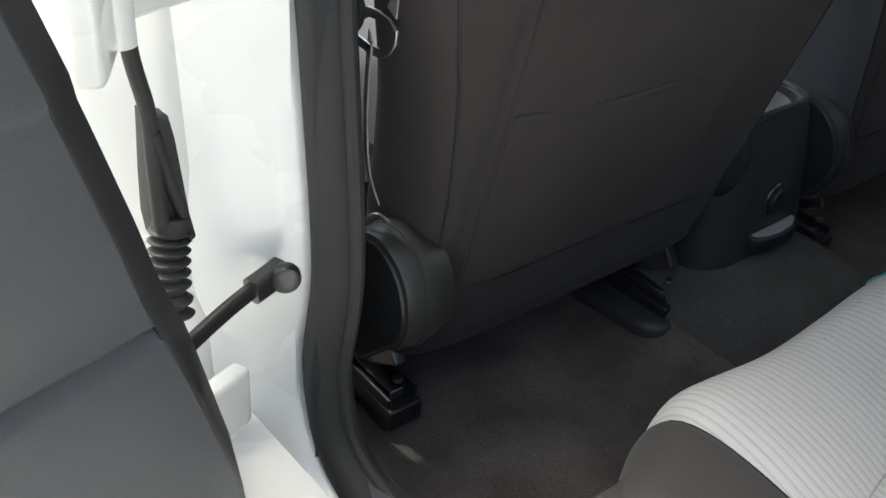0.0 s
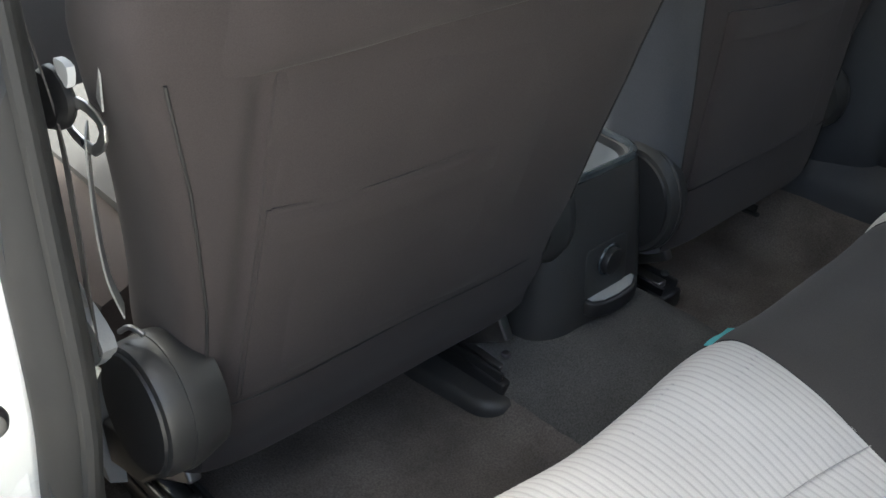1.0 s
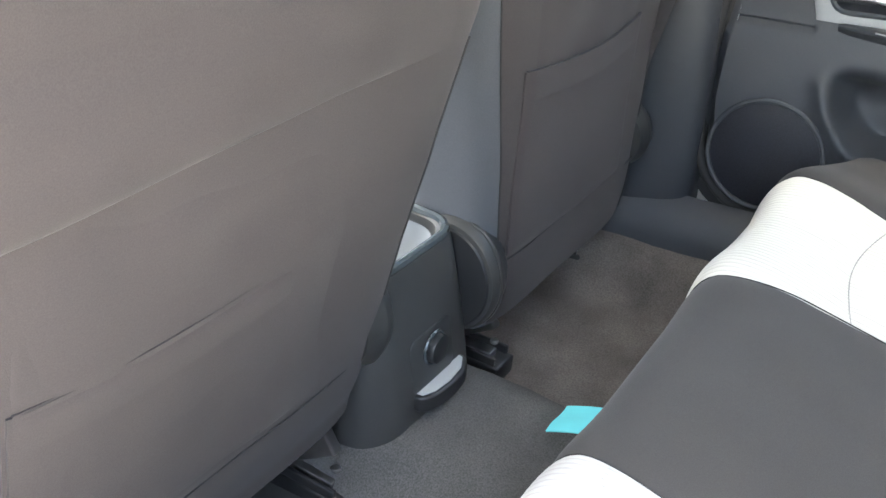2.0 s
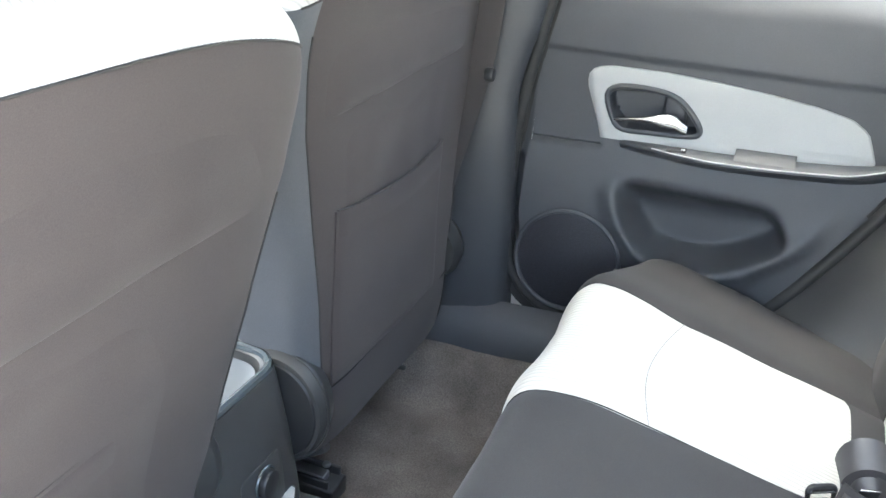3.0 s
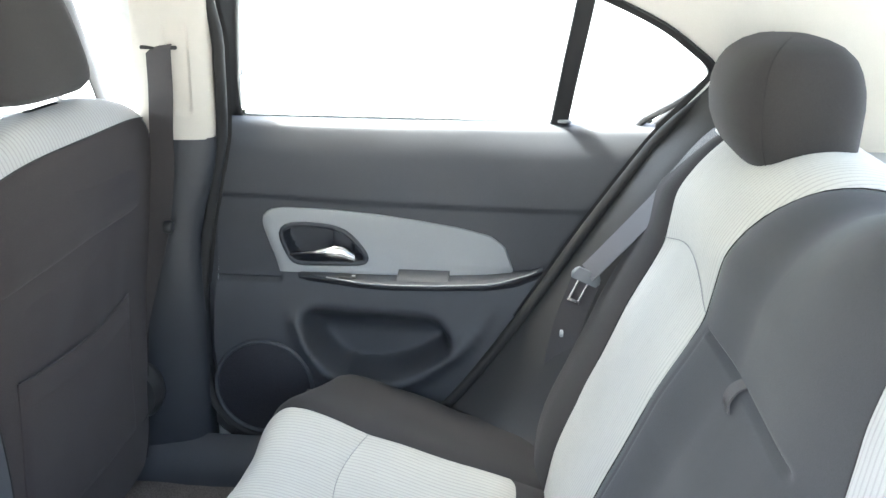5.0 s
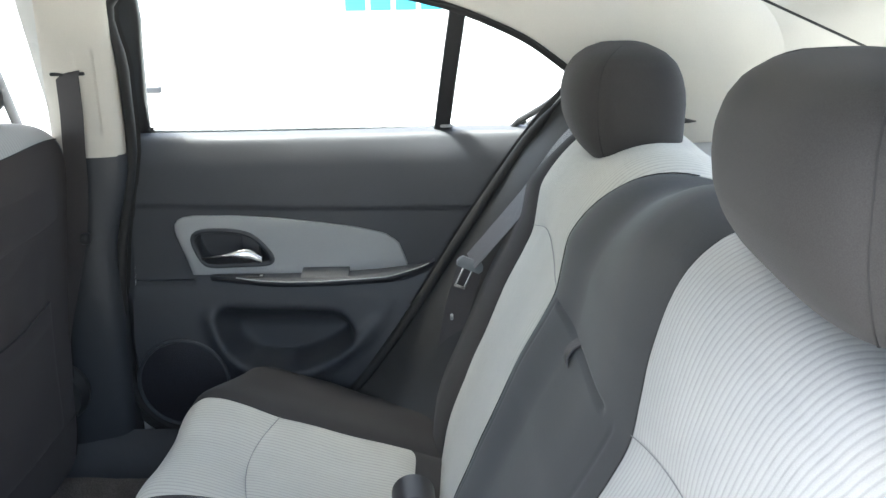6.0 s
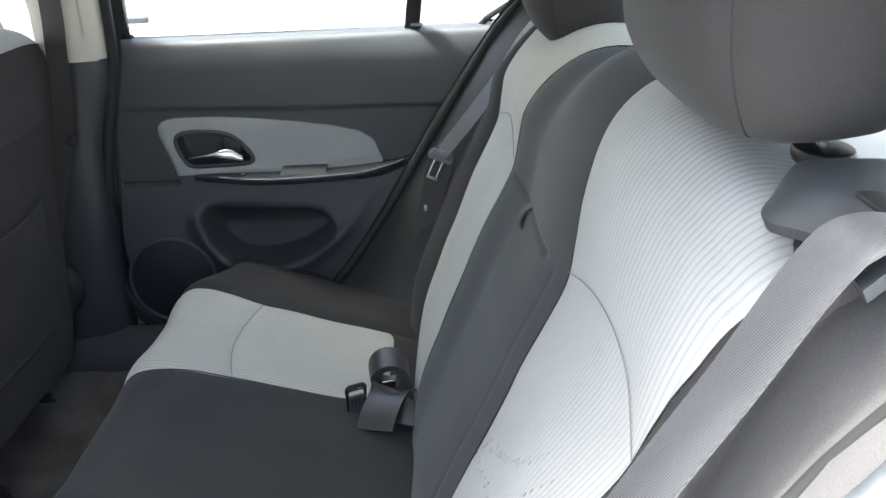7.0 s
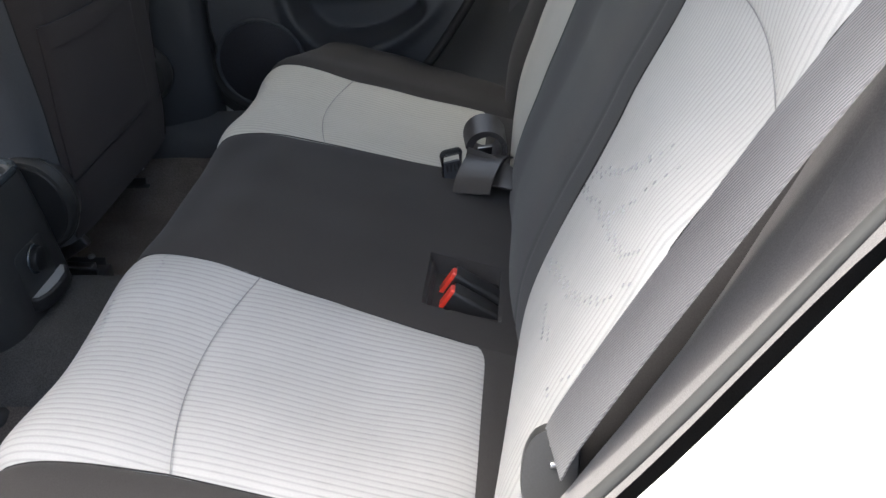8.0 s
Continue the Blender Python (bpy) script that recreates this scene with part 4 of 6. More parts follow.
def front_seat(cx, rear, top, label, outer, ws=1.0, flap=0.0, cover=True, wl=1.0, pz=0.772, hy=0.012, sq=42, sh=0.894, tuck=0.0, wr=1.0):
    """A front seat seen from behind. rear: (z, y) of the back face; outer: +1 or -1, the side next to its door."""
    seat = thing("front_chair", (cx, 0.25, 0.33), label, "car seat", "front seats")
    zs, ys = [p[0] for p in rear], [p[1] for p in rear]
    zb = 0.428

    def width(z):
        w = float(np.interp(z, [0.43, 0.55, 0.65, 0.77, 0.88, 0.95], [0.246, 0.252, 0.263, 0.286, 0.316, 0.318]) * ws)
        k = 0.93
        if z > k:
            w *= max(0.0, 1 - ((z - k) / (top - k)) ** 2.6) ** 0.40
        return max(w, 0.01)

    def depth(z):
        d = float(np.interp(z, [0.45, 0.6, 0.9, 1.0], [0.13, 0.15, 0.135, 0.115]))
        if z > 1.0:
            d *= max(0.0, 1 - ((z - 1.0) / (top - 1.0)) ** 2.2) ** 0.5
        return max(d, 0.004)

    def rear_y(z):
        y = float(np.interp(z, zs, ys))
        return y + 0.012 * max(0.0, (0.525 - z) / 0.097) ** 2

    N = 5.0

    def ring(q, z):
        """The point of the shell at the angle q and height z."""
        c, s = math.cos(q), math.sin(q)
        w, d = width(z), depth(z)
        w *= wl if c < 0 else wr
        x = math.copysign(abs(c) ** (2 / N), c) * w
        y = math.copysign(abs(s) ** (2 / N), s) * d / 2
        mid = rear_y(min(z, 1.02)) + float(np.interp(z, [0.45, 0.6, 0.9, 1.0], [0.13, 0.15, 0.135, 0.115])) / 2 + (float(np.interp(z, zs, ys)) - float(np.interp(min(z, 1.02), zs, ys)))
        wob = 0.0025 * noise.noise((x * 8 + cx, z * 8, y * 8))
        if s < 0:
            # soft upright tuck beside the map pocket
            wob += tuck * math.exp(-((x + 0.211) / 0.011) ** 2) * ease(0.50, 0.56, z) * (1 - ease(sh - 0.02, sh + 0.01, z))
        return Vector((cx + x, mid + y + wob, z))

    def seam_z(q):
        """Height at which the light cloth begins."""
        s = math.sin(q)
        return (1.022 + 0.020 * abs(s) ** 2 + (0.022 if outer < 0 else 0.006) * math.cos(q) * outer) if s < 0 else 1.0

    def back_pt(x, z, puff=0.0):
        w, d = width(z) * (wl if x < 0 else wr), depth(z)
        r = min(0.9999, abs(x) / w)
        s = (1 - r ** N) ** (1 / N)
        base = ring(radians(270), z).y + d / 2
        return Vector((cx + x, base - s * d / 2 - puff + 0.0025 * noise.noise((x * 8 + cx, z * 8, 1.0)), z))

    def shell_patch(q0, q1, low, high, nu, nv, material, parent, name, lab=""):
        def fn(u, v):
            q = radians(q0 + (q1 - q0) * u)
            za, zz = low(q), high(q)
            return tuple(ring(q, za + (zz - za) * v))
        vs, fs = grid(fn, nu, nv)
        return part(name, (vs, fs), material, parent, lab)

    backrest = shell_patch(180 + sq, 360 - sq, lambda q: zb, seam_z, 60, 70, SEAT_CLOTH, seat, "backrest", "dark grey-brown cloth back panel")
    # side panels: plain dark on the driver's seat, the blue-lit colour on the other
    shell_patch(360 - sq, 402, lambda q: zb, lambda q: seam_z(q) if math.sin(q) < 0 else 1.022 + (0.022 if outer < 0 else 0.006) * outer, 40, 50, SEAT_CLOTH if outer < 0 else SEAT_SIDE_LIT, backrest, "side_panel", "cloth side panel with blue windscreen light in its colour" if outer > 0 else "dark cloth side panel")
    shell_patch(138, 180 + sq, lambda q: zb, lambda q: seam_z(q) if math.sin(q) < 0 else 1.022 - (0.022 if outer < 0 else 0.006) * outer, 40, 50, SEAT_CLOTH if outer < 0 else SEAT_SIDE_LIT, backrest, "side_panel", "cloth side panel with blue windscreen light in its colour" if outer > 0 else "dark cloth side panel")
    shell_patch(42, 138, lambda q: zb, lambda q: 1.022 + (0.022 if outer < 0 else 0.006) * outer * (1 if math.cos(q) > 0 else -1) * ease(0.0, 0.74, abs(math.cos(q))), 40, 30, SEAT_CLOTH, backrest, "front_panel")
    shell_patch(0, 360, lambda q: (seam_z(q) if math.sin(q) < 0 else 1.022 + (0.022 if outer < 0 else 0.006) * outer * (1 if math.cos(q) > 0 else -1) * ease(0.0, 0.74, abs(math.cos(q)))), lambda q: top - 0.0005, 150, 26, RIB, backrest, "top_panel", "light ribbed cloth over the top")
    # underside
    part("under_panel", ([tuple(ring(2 * math.pi * i / 40, zb)) for i in range(40)], [tuple(range(40))]), PLASTIC_BLACK, backrest)
    # seams
    for sx in (-1, 1):
        q = radians(180 + sq if sx < 0 else 360 - sq)
        part("seam", tube([ring(q, z) + Vector((sx * 0.0006, -0.0006, 0)) for z in np.linspace(0.435, sh if sq < 40 else 0.99, 50)], 0.0014, 6, up=(1, 0, 0)), PIPING, backrest)
    part("seam", tube([ring(radians(q), seam_z(radians(q))) + Vector((0, -0.0008, 0)) for q in np.linspace(200, 340, 60)], 0.0013, 6), PIPING, backrest)
    # padded shoulder that rolls over the panel below it
    SH = sh
    def shoulder(u, v):
        x = (-0.262 + 0.524 * u) * ws * (1.0 if sq > 40 else 0.955)
        z = SH + 0.006 * math.sin(5 * x + 0.6) + (0.985 - SH) * v
        roll = math.sqrt(max(0.0, 1 - (1 - min(1.0, v / 0.24)) ** 2)) * (1 - ease(0.45, 1.0, v)) * ease(0, 0.12, u) * ease(0, 0.25, 1 - u)
        return tuple(back_pt(x, z, -0.0012 + (0.0060 if sq > 40 else 0.0085) * roll + 0.0016 * noise.noise((x * 12 + cx, z * 12, 9.0)) * roll))
    part("shoulder", thick(grid(shoulder, 50, 30), (0, 0.003, 0)), SEAT_CLOTH, backrest)
    part("seam", tube([back_pt(x, 0.527 + 0.004 * math.cos(9 * x), 0.0006) for x in np.linspace(-0.235, 0.235, 50)], 0.0010, 6), PIPING, backrest)
    def centre(u, v):
        x = -0.203 + 0.350 * u
        z = 0.531 + (SH - 0.536) * v
        edge = ease(0, 0.16, u) * ease(0, 0.20, 1 - u) * ease(0, 0.06, v) * ease(0, 0.14, 1 - v)
        return tuple(back_pt(x, z, -0.0015 + 0.0040 * edge + 0.0022 * noise.noise((x * 14 + cx, z * 14, 3.0)) * edge))
    part("centre_panel", thick(grid(centre, 60, 60), (0, 0.004, 0)), SEAT_CLOTH, backrest)
    # pocket: a flat cloth panel, a little slack along its upper edge
    PL, PR = -0.200, 0.140
    def pocket(u, v):
        x = PL + (PR - PL) * u
        zt = pz - 0.010 * math.sin(math.pi * u)
        z = 0.533 + (zt - 0.533) * v
        edge = ease(0, 0.03, u) * ease(0, 0.03 if sq > 40 else 0.30, 1 - u) * ease(0, 0.04, v)
        return tuple(back_pt(x, z, (0.0030 if sq > 40 else 0.0006 - 0.0035 * (1 - ease(0, 0.25, 1 - u))) + (0.0022 + 0.0035 * v * math.sin(math.pi * u)) * edge * (1.0 if sq > 40 else 0.5)))
    pk = part("pocket", thick(grid(pocket, 50, 40), (0, 0.003, 0)), SEAT_CLOTH, backrest, "flat cloth map pocket")
    def hem(u, v):
        x = PL + 0.004 + (PR - PL - 0.008) * u
        zt = pz + 0.001 - 0.010 * math.sin(math.pi * u)
        edge = ease(0, 0.03, u) * ease(0, 0.03 if sq > 40 else 0.30, 1 - u)
        return tuple(back_pt(x, zt - 0.036 * (1 - v), (0.0040 if sq > 40 else 0.0012 - 0.0045 * (1 - ease(0, 0.30, 1 - u))) + (0.0026 + flap + 0.0035 * math.sin(math.pi * u) + 0.0012 * math.sin(math.pi * v)) * edge * (1.0 if sq > 40 else 0.55 * (1 - ease(0.70, 1.0, v)))))
    part("hem", thick(grid(hem, 50, 8), (0, 0.004 if sq > 40 else 0.0025, 0)), SEAT_CLOTH, pk)
    # seat cushion and its plastic side skirt
    secs = []
    for y, z0, z1, w in ((0.13, 0.40, 0.50, 0.22), (0.16, 0.38, 0.565, 0.25), (0.25, 0.37, 0.575, 0.262), (0.45, 0.37, 0.60, 0.265), (0.56, 0.37, 0.61, 0.262), (0.61, 0.39, 0.60, 0.255), (0.63, 0.43, 0.55, 0.235)):
        secs.append([(cx + x * w / 0.25, y, z0 + (z1 - z0) * h) for x, h in ((-0.25, 0.1), (-0.25, 0.7), (-0.235, 0.95), (-0.20, 1.03), (-0.14, 0.93), (0.0, 0.90), (0.14, 0.93), (0.20, 1.03), (0.235, 0.95), (0.25, 0.7), (0.25, 0.1), (0.2, 0.0), (-0.2, 0.0))])
    cu = part("seat_cushion", loft(secs), SEAT_CLOTH, seat, "dark cloth seat cushion")
    # insert coloured dark to stand in for the shaded gap beside the backrest
    part("cushion_insert", thick(grid(lambda u, v: (cx - 0.135 + 0.27 * u, 0.17 + 0.42 * v, 0.566 + 0.035 * v + 0.008 * math.sin(math.pi * u)), 20, 20), (0, 0, -0.02)), CLOTH_SIDE, cu, "cloth centre panel, darkened for the dark gap beside the seat")
    for sx in (-1, 1):
        part("side_skirt", loft([[(cx + sx * (0.252 + x), y, z) for x, z in ((0.0, 0.37), (0.018, 0.38), (0.026, 0.43), (0.024, 0.49), (0.012, 0.515), (0.0, 0.50))] for y in (0.12, 0.2, 0.4, 0.58)]), TRIM_GREY if sx == outer else PLASTIC_BLACK, seat, "plastic side skirt")
    # round recliner covers at the hinge of the backrest
    for sx in (-1, 1):
        big = sx == outer and sx < 0
        if big:
            R, D, xi, yc, zc = 0.058, 0.050, 0.238, 0.036, 0.545
        elif sx == outer:
            R, D, xi, yc, zc = 0.048, 0.034, 0.228, 0.040, 0.552
        else:
            R, D, xi, yc, zc = (0.062, 0.034, 0.226 * ws, 0.062, 0.548) if outer < 0 else (0.070, 0.036, 0.222, 0.058, 0.514)
        y0 = rear_y(0.55) + yc
        ell = lambda k, x: [(cx + sx * x, y0 + R * k * math.cos(a), zc + R * k * 1.12 * math.sin(a)) for a in np.linspace(0, 2 * math.pi, 48, endpoint=False)]
        body = [ell(0.90, xi - 0.01), ell(1.0, xi + 0.012), ell(1.03, xi + D * 0.45), ell(1.02, xi + D * 0.55), ell(1.0, xi + D * 0.56), ell(0.99, xi + D * 0.85), ell(0.95, xi + D * 0.97), ell(0.88, xi + D)]
        cov = part("recliner_cover", loft(body), COVER, seat, "round black plastic recliner cover")
        face = [ell(0.885, xi + D + 0.0005), ell(0.86, xi + D + 0.003), ell(0.5, xi + D + 0.004), ell(0.02, xi + D + 0.0045)]
        part("cover_face", loft(face), PLASTIC_BLACK, cov)
        if big:
            arm = [(cx + sx * 0.262, y0 + 0.02, 0.48), (cx + sx * 0.262, y0 + 0.05, 0.45), (cx + sx * 0.262, y0 + 0.10, 0.44)]
            part("hinge_arm", sweep(arm, round_rect(0.02, 0.05, 0.006)), BLACK_METAL, seat)
            # grey valance beside the seat, with its black latch gap
            val = round_poly([(0.190, 0.690, 0), (0.130, 0.662, 0), (0.055, 0.632, 0), (0.025, 0.606, 0), (0.062, 0.570, 0), (0.105, 0.580, 0), (0.190, 0.610, 0)], 3)
            part("side_valance", loft([[(x, p.x, p.y) for p in val] for x in (-0.596, -0.606, -0.609)]), TRIM_GREY, seat, "grey plastic side valance")
            part("valance_gap", sweep([(-0.6085, 0.112, 0.585), (-0.6085, 0.094, 0.606), (-0.6085, 0.066, 0.602), (-0.6085, 0.048, 0.622)], round_rect(0.004, 0.009, 0.001), up=(1, 0, 0)), PLASTIC_BLACK, seat)
            part("hinge_hook", tube(smooth_line([(-0.588, 0.035, 0.612), (-0.585, 0.022, 0.622), (-0.580, 0.010, 0.618)], 5), 0.0025, 8), STEEL, seat, "steel hook")
    # runners on the floor
    for sx in (-1, 1):
        x = cx + sx * (0.212 if outer < 0 or sx == outer else 0.150)
        yy = rear_y(0.55) + 0.02 + (0.045 if sx == outer else 0.0)
        tilt = 3.0
        run = part("runner", box((0.048, 0.52, 0.030), (x, yy + 0.26, 0.338), (tilt, 0, 0), 0.004), BLACK_METAL, seat, "black steel seat runner")
        part("runner_slot", box((0.020, 0.50, 0.012), (x, yy + 0.27, 0.357), (tilt, 0, 0), 0.002), STEEL, run)
        part("runner_lip", box((0.006, 0.51, 0.014), (x - 0.019, yy + 0.262, 0.359), (tilt, 0, 0), 0.002), BLACK_METAL, run)
        part("runner_lip", box((0.006, 0.51, 0.014), (x + 0.019, yy + 0.262, 0.359), (tilt, 0, 0), 0.002), BLACK_METAL, run)
        part("bolt", disc(0.006, 0.006, (x, yy + 0.02, 0.366), "z", 0.002, 12), STEEL, run, "steel bolt")
        part("bracket", box((0.016, 0.09, 0.085), (x, yy + 0.075, 0.405), (-30, 0, 0), 0.004), STEEL, seat, "bare steel bracket")
        part("bracket_pin", disc(0.008, 0.03, (x, yy + 0.085, 0.435), "x", 0.002, 12), STEEL, seat, "steel pin")
        foot = [(-0.055, 0.20), (-0.058, 0.02), (-0.045, -0.035), (0.0, -0.055), (0.045, -0.035), (0.052, 0.02), (0.05, 0.20)]
        low = round_poly([(a, b, 0) for a, b in foot], 4)
        rings = [[(x + p.x * k, yy + 0.03 + p.y * k, 0.300 + h) for p in low] for k, h in ((1.0, 0.0), (1.0, 0.010), (0.93, 0.020), (0.80, 0.024))]
        if sx != outer and cover:
            part("runner_cover", loft(rings), CONSOLE, seat, "dark plastic runner foot cover")
    # headrest
    yt = float(np.interp(top, zs, ys)) + 0.055
    hr = headrest((cx, yt + hy, top - 0.022), 0.285, 0.11, 0.19, -0.30, "dark cloth front headrest on chrome posts", "front headrests", 0.038, 0.0, 0.085)
    return seat


front_seat(-0.308, [(0.45, 0.0), (0.549, -0.026), (0.738, -0.070), (0.85, -0.090), (1.0, -0.122), (1.08, -0.140), (1.2, -0.17)], 1.100,
           "driver's seat in dark cloth with light ribbed top", -1, 1.06, wl=0.91, pz=0.738, hy=-0.004, sq=31, sh=0.858, tuck=0.008, wr=1.03)
front_seat(0.385, [(0.45, -0.044), (0.60, -0.048), (0.769, -0.052), (0.90, -0.060), (1.0, -0.066), (1.08, -0.072), (1.2, -0.085)], 1.088,
           "front passenger seat in dark cloth with light ribbed top", 1, 0.95, 0.0, False, wr=1.05)

# ---- centre console ----
CON_X = 0.040
con = thing("centre_console", (CON_X, 0.3, 0.33), "dark plastic centre console with an open bin at its back end", "centre console")


def con_ring(y0, z, grow=1.0, inset=0.0, front=0.62):
    """Outline of the console at a height: a long U, rounded at the back."""
    w = 0.100 * grow - inset
    pts = []
    r = 0.045 - inset * 0.5
    for k in range(9):
        a = radians(270 - 90 + 90 * k / 8)
        pts.append((CON_X - w + r + r * math.cos(a), y0 + inset + r + r * math.sin(a), z))
    for k in range(9):
        a = radians(270 + 90 * k / 8)
        pts.append((CON_X + w - r + r * math.cos(a), y0 + inset + r + r * math.sin(a), z))
    pts.append((CON_X + w, (y0 + front) / 2, z))
    pts.append((CON_X + w, front - inset, z))
    pts.append((CON_X - w, front - inset, z))
    pts.append((CON_X - w, (y0 + front) / 2, z))
    return pts


def rim_up(pts):
    return [(x, y, z + 0.022 * ease(0.03, 0.28, y)) for x, y, z in pts]


rings = [con_ring(-0.030, 0.375, 1.10), con_ring(-0.032, 0.392, 1.09), con_ring(-0.030, 0.43, 1.06), con_ring(-0.022, 0.50, 1.02), rim_up(con_ring(-0.008, 0.575, 1.0)),
         rim_up(con_ring(-0.004, 0.588, 0.99)), rim_up(con_ring(-0.001, 0.590, 0.97, 0.003)), rim_up(con_ring(-0.001, 0.586, 0.97, 0.010, 0.36)), rim_up(con_ring(0.0, 0.54, 0.96, 0.014, 0.36)), con_ring(0.004, 0.455, 0.94, 0.02, 0.355)]
cb = part("body", loft(rings), CONSOLE, con, "black grained plastic console body")
# bin lining with the sun inside put into its pale colour, smooth rim band
lin = [rim_up(con_ring(0.0005, 0.578, 0.955, 0.0135, 0.325)), con_ring(0.005, 0.462, 0.93, 0.024, 0.322)]
lv, lf = loft(lin, cap=False)
part("bin_lining", (lv + [tuple(p) for p in lin[1]], [tuple(reversed(f)) for f in lf] + [tuple(range(len(lv), len(lv) + len(lin[1])))]), GRIP, con, "lining of the open bin, coloured pale for the sun inside")
part("rim", tube([Vector(p) for p in rim_up(con_ring(-0.0035, 0.5885, 0.975, 0.003, 0.36))], 0.0060, 8, closed=True), RIM_PLASTIC, con, "smooth dark rim of the bin")
part("front_block", box((0.19, 0.66, 0.20), (CON_X, 0.78, 0.46), (0, 0, 0), 0.02), PLASTIC_BLACK, con)
# socket panel and little tray at the back
def con_back_y(z):
    return float(np.interp(z, [0.318, 0.36, 0.42, 0.50, 0.575], [-0.030, -0.032, -0.030, -0.022, -0.008]))
rr = round_rect(0.088, 0.070, 0.012)
part("socket_panel", loft([[(CON_X + a * k, con_back_y(0.462 + b) - h, 0.462 + b * k) for a, b in rr] for k, h in ((1.0, -0.004), (1.0, 0.001), (0.96, 0.002))]), CONSOLE, con, "smooth panel with a power socket")
sock = part("socket", disc(0.0185, 0.014, (CON_X, con_back_y(0.472) - 0.008, 0.473), "y", 0.003, 28), PLASTIC_BLACK, con, "round black power socket cap")
part("socket_ring", tube([(CON_X + 0.0205 * math.cos(a), con_back_y(0.472) - 0.0045, 0.473 + 0.0205 * math.sin(a)) for a in np.linspace(0, 2 * math.pi, 32, endpoint=False)], 0.002, 6, up=(0, 1, 0), closed=True), RIM_PLASTIC, sock)
tray = [(CON_X - 0.038, -0.028, 0.418), (CON_X - 0.037, -0.038, 0.418), (CON_X - 0.022, -0.046, 0.418), (CON_X + 0.006, -0.049, 0.418), (CON_X + 0.036, -0.046, 0.418), (CON_X + 0.056, -0.036, 0.418), (CON_X + 0.058, -0.028, 0.418)]
part("tray_lip", sweep(smooth_line(tray, 5), round_rect(0.010, 0.022, 0.004)), PLASTIC_BLACK, con)
part("tray", thick((  # shallow pale floor of the tray
    [(x, y, 0.430) for x, y, z in tray], [tuple(range(len(tray)))]), (0, 0, -0.006)), TRIM_GREY, con, "pale grey tray under the socket")

# ---- doors ----
DOOR_SECTION = smooth_line([(0.40, 0.700, 0), (0.47, 0.694, 0), (0.55, 0.687, 0), (0.62, 0.687, 0), (0.70, 0.697, 0), (0.735, 0.705, 0), (0.76, 0.712, 0), (0.80, 0.713, 0), (0.87, 0.714, 0), (0.91, 0.717, 0), (0.945, 0.721, 0), (0.975, 0.727, 0), (1.000, 0.736, 0), (1.013, 0.748, 0), (1.0185, 0.772, 0), (1.0205, 0.800, 0)], 6)
DZ, DX = [p.x for p in DOOR_SECTION], [p.y for p in DOOR_SECTION]
POCKET = [(p.x, p.y) for p in round_poly([(-0.286, 0.682, 0), (-0.317, 0.705, 0), (-0.393, 0.701, 0), (-0.487, 0.695, 0), (-0.526, 0.687, 0), (-0.544, 0.666, 0), (-0.556, 0.634, 0), (-0.540, 0.612, 0), (-0.495, 0.588, 0), (-0.449, 0.572, 0), (-0.401, 0.568, 0), (-0.354, 0.577, 0), (-0.322, 0.604, 0), (-0.298, 0.640, 0)], 3)]
LIP = [(p.x, p.y) for p in smooth_line([(-0.284, 0.668, 0), (-0.296, 0.634, 0), (-0.318, 0.598, 0), (-0.350, 0.568, 0), (-0.401, 0.558, 0), (-0.450, 0.560, 0), (-0.498, 0.577, 0), (-0.542, 0.607, 0), (-0.584, 0.641, 0), (-0.622, 0.682, 0)], 4)]
RECESS = [(p.x, p.y) for p in round_poly([(-0.256, 0.826, 0), (-0.275, 0.842, 0), (-0.33, 0.842, 0), (-0.368, 0.832, 0), (-0.395, 0.806, 0), (-0.406, 0.785, 0), (-0.392, 0.776, 0), (-0.33, 0.774, 0), (-0.285, 0.774, 0), (-0.268, 0.790, 0)], 3)]
INSERT = [(-0.252, 0.756), (-0.243, 0.785), (-0.231, 0.818), (-0.225, 0.836), (-0.223, 0.852), (-0.229, 0.862), (-0.241, 0.868), (-0.262, 0.871), (-0.34, 0.870), (-0.42, 0.864), (-0.50, 0.854), (-0.565, 0.843), (-0.618, 0.829), (-0.643, 0.811), (-0.653, 0.785), (-0.661, 0.762), (-0.55, 0.757), (-0.40, 0.755)]


def door_front(z):
    return float(np.interp(z, [0.43, 0.445, 0.47, 0.52, 0.62, 0.80, 1.02], [-0.27, -0.215, -0.175, -0.148, -0.136, -0.142, -0.158]))


def door_back(z):
    return float(np.interp(z, [0.43, 0.46, 0.537, 0.693, 0.859, 1.02], [-0.44, -0.492, -0.553, -0.668, -0.775, -0.893]))


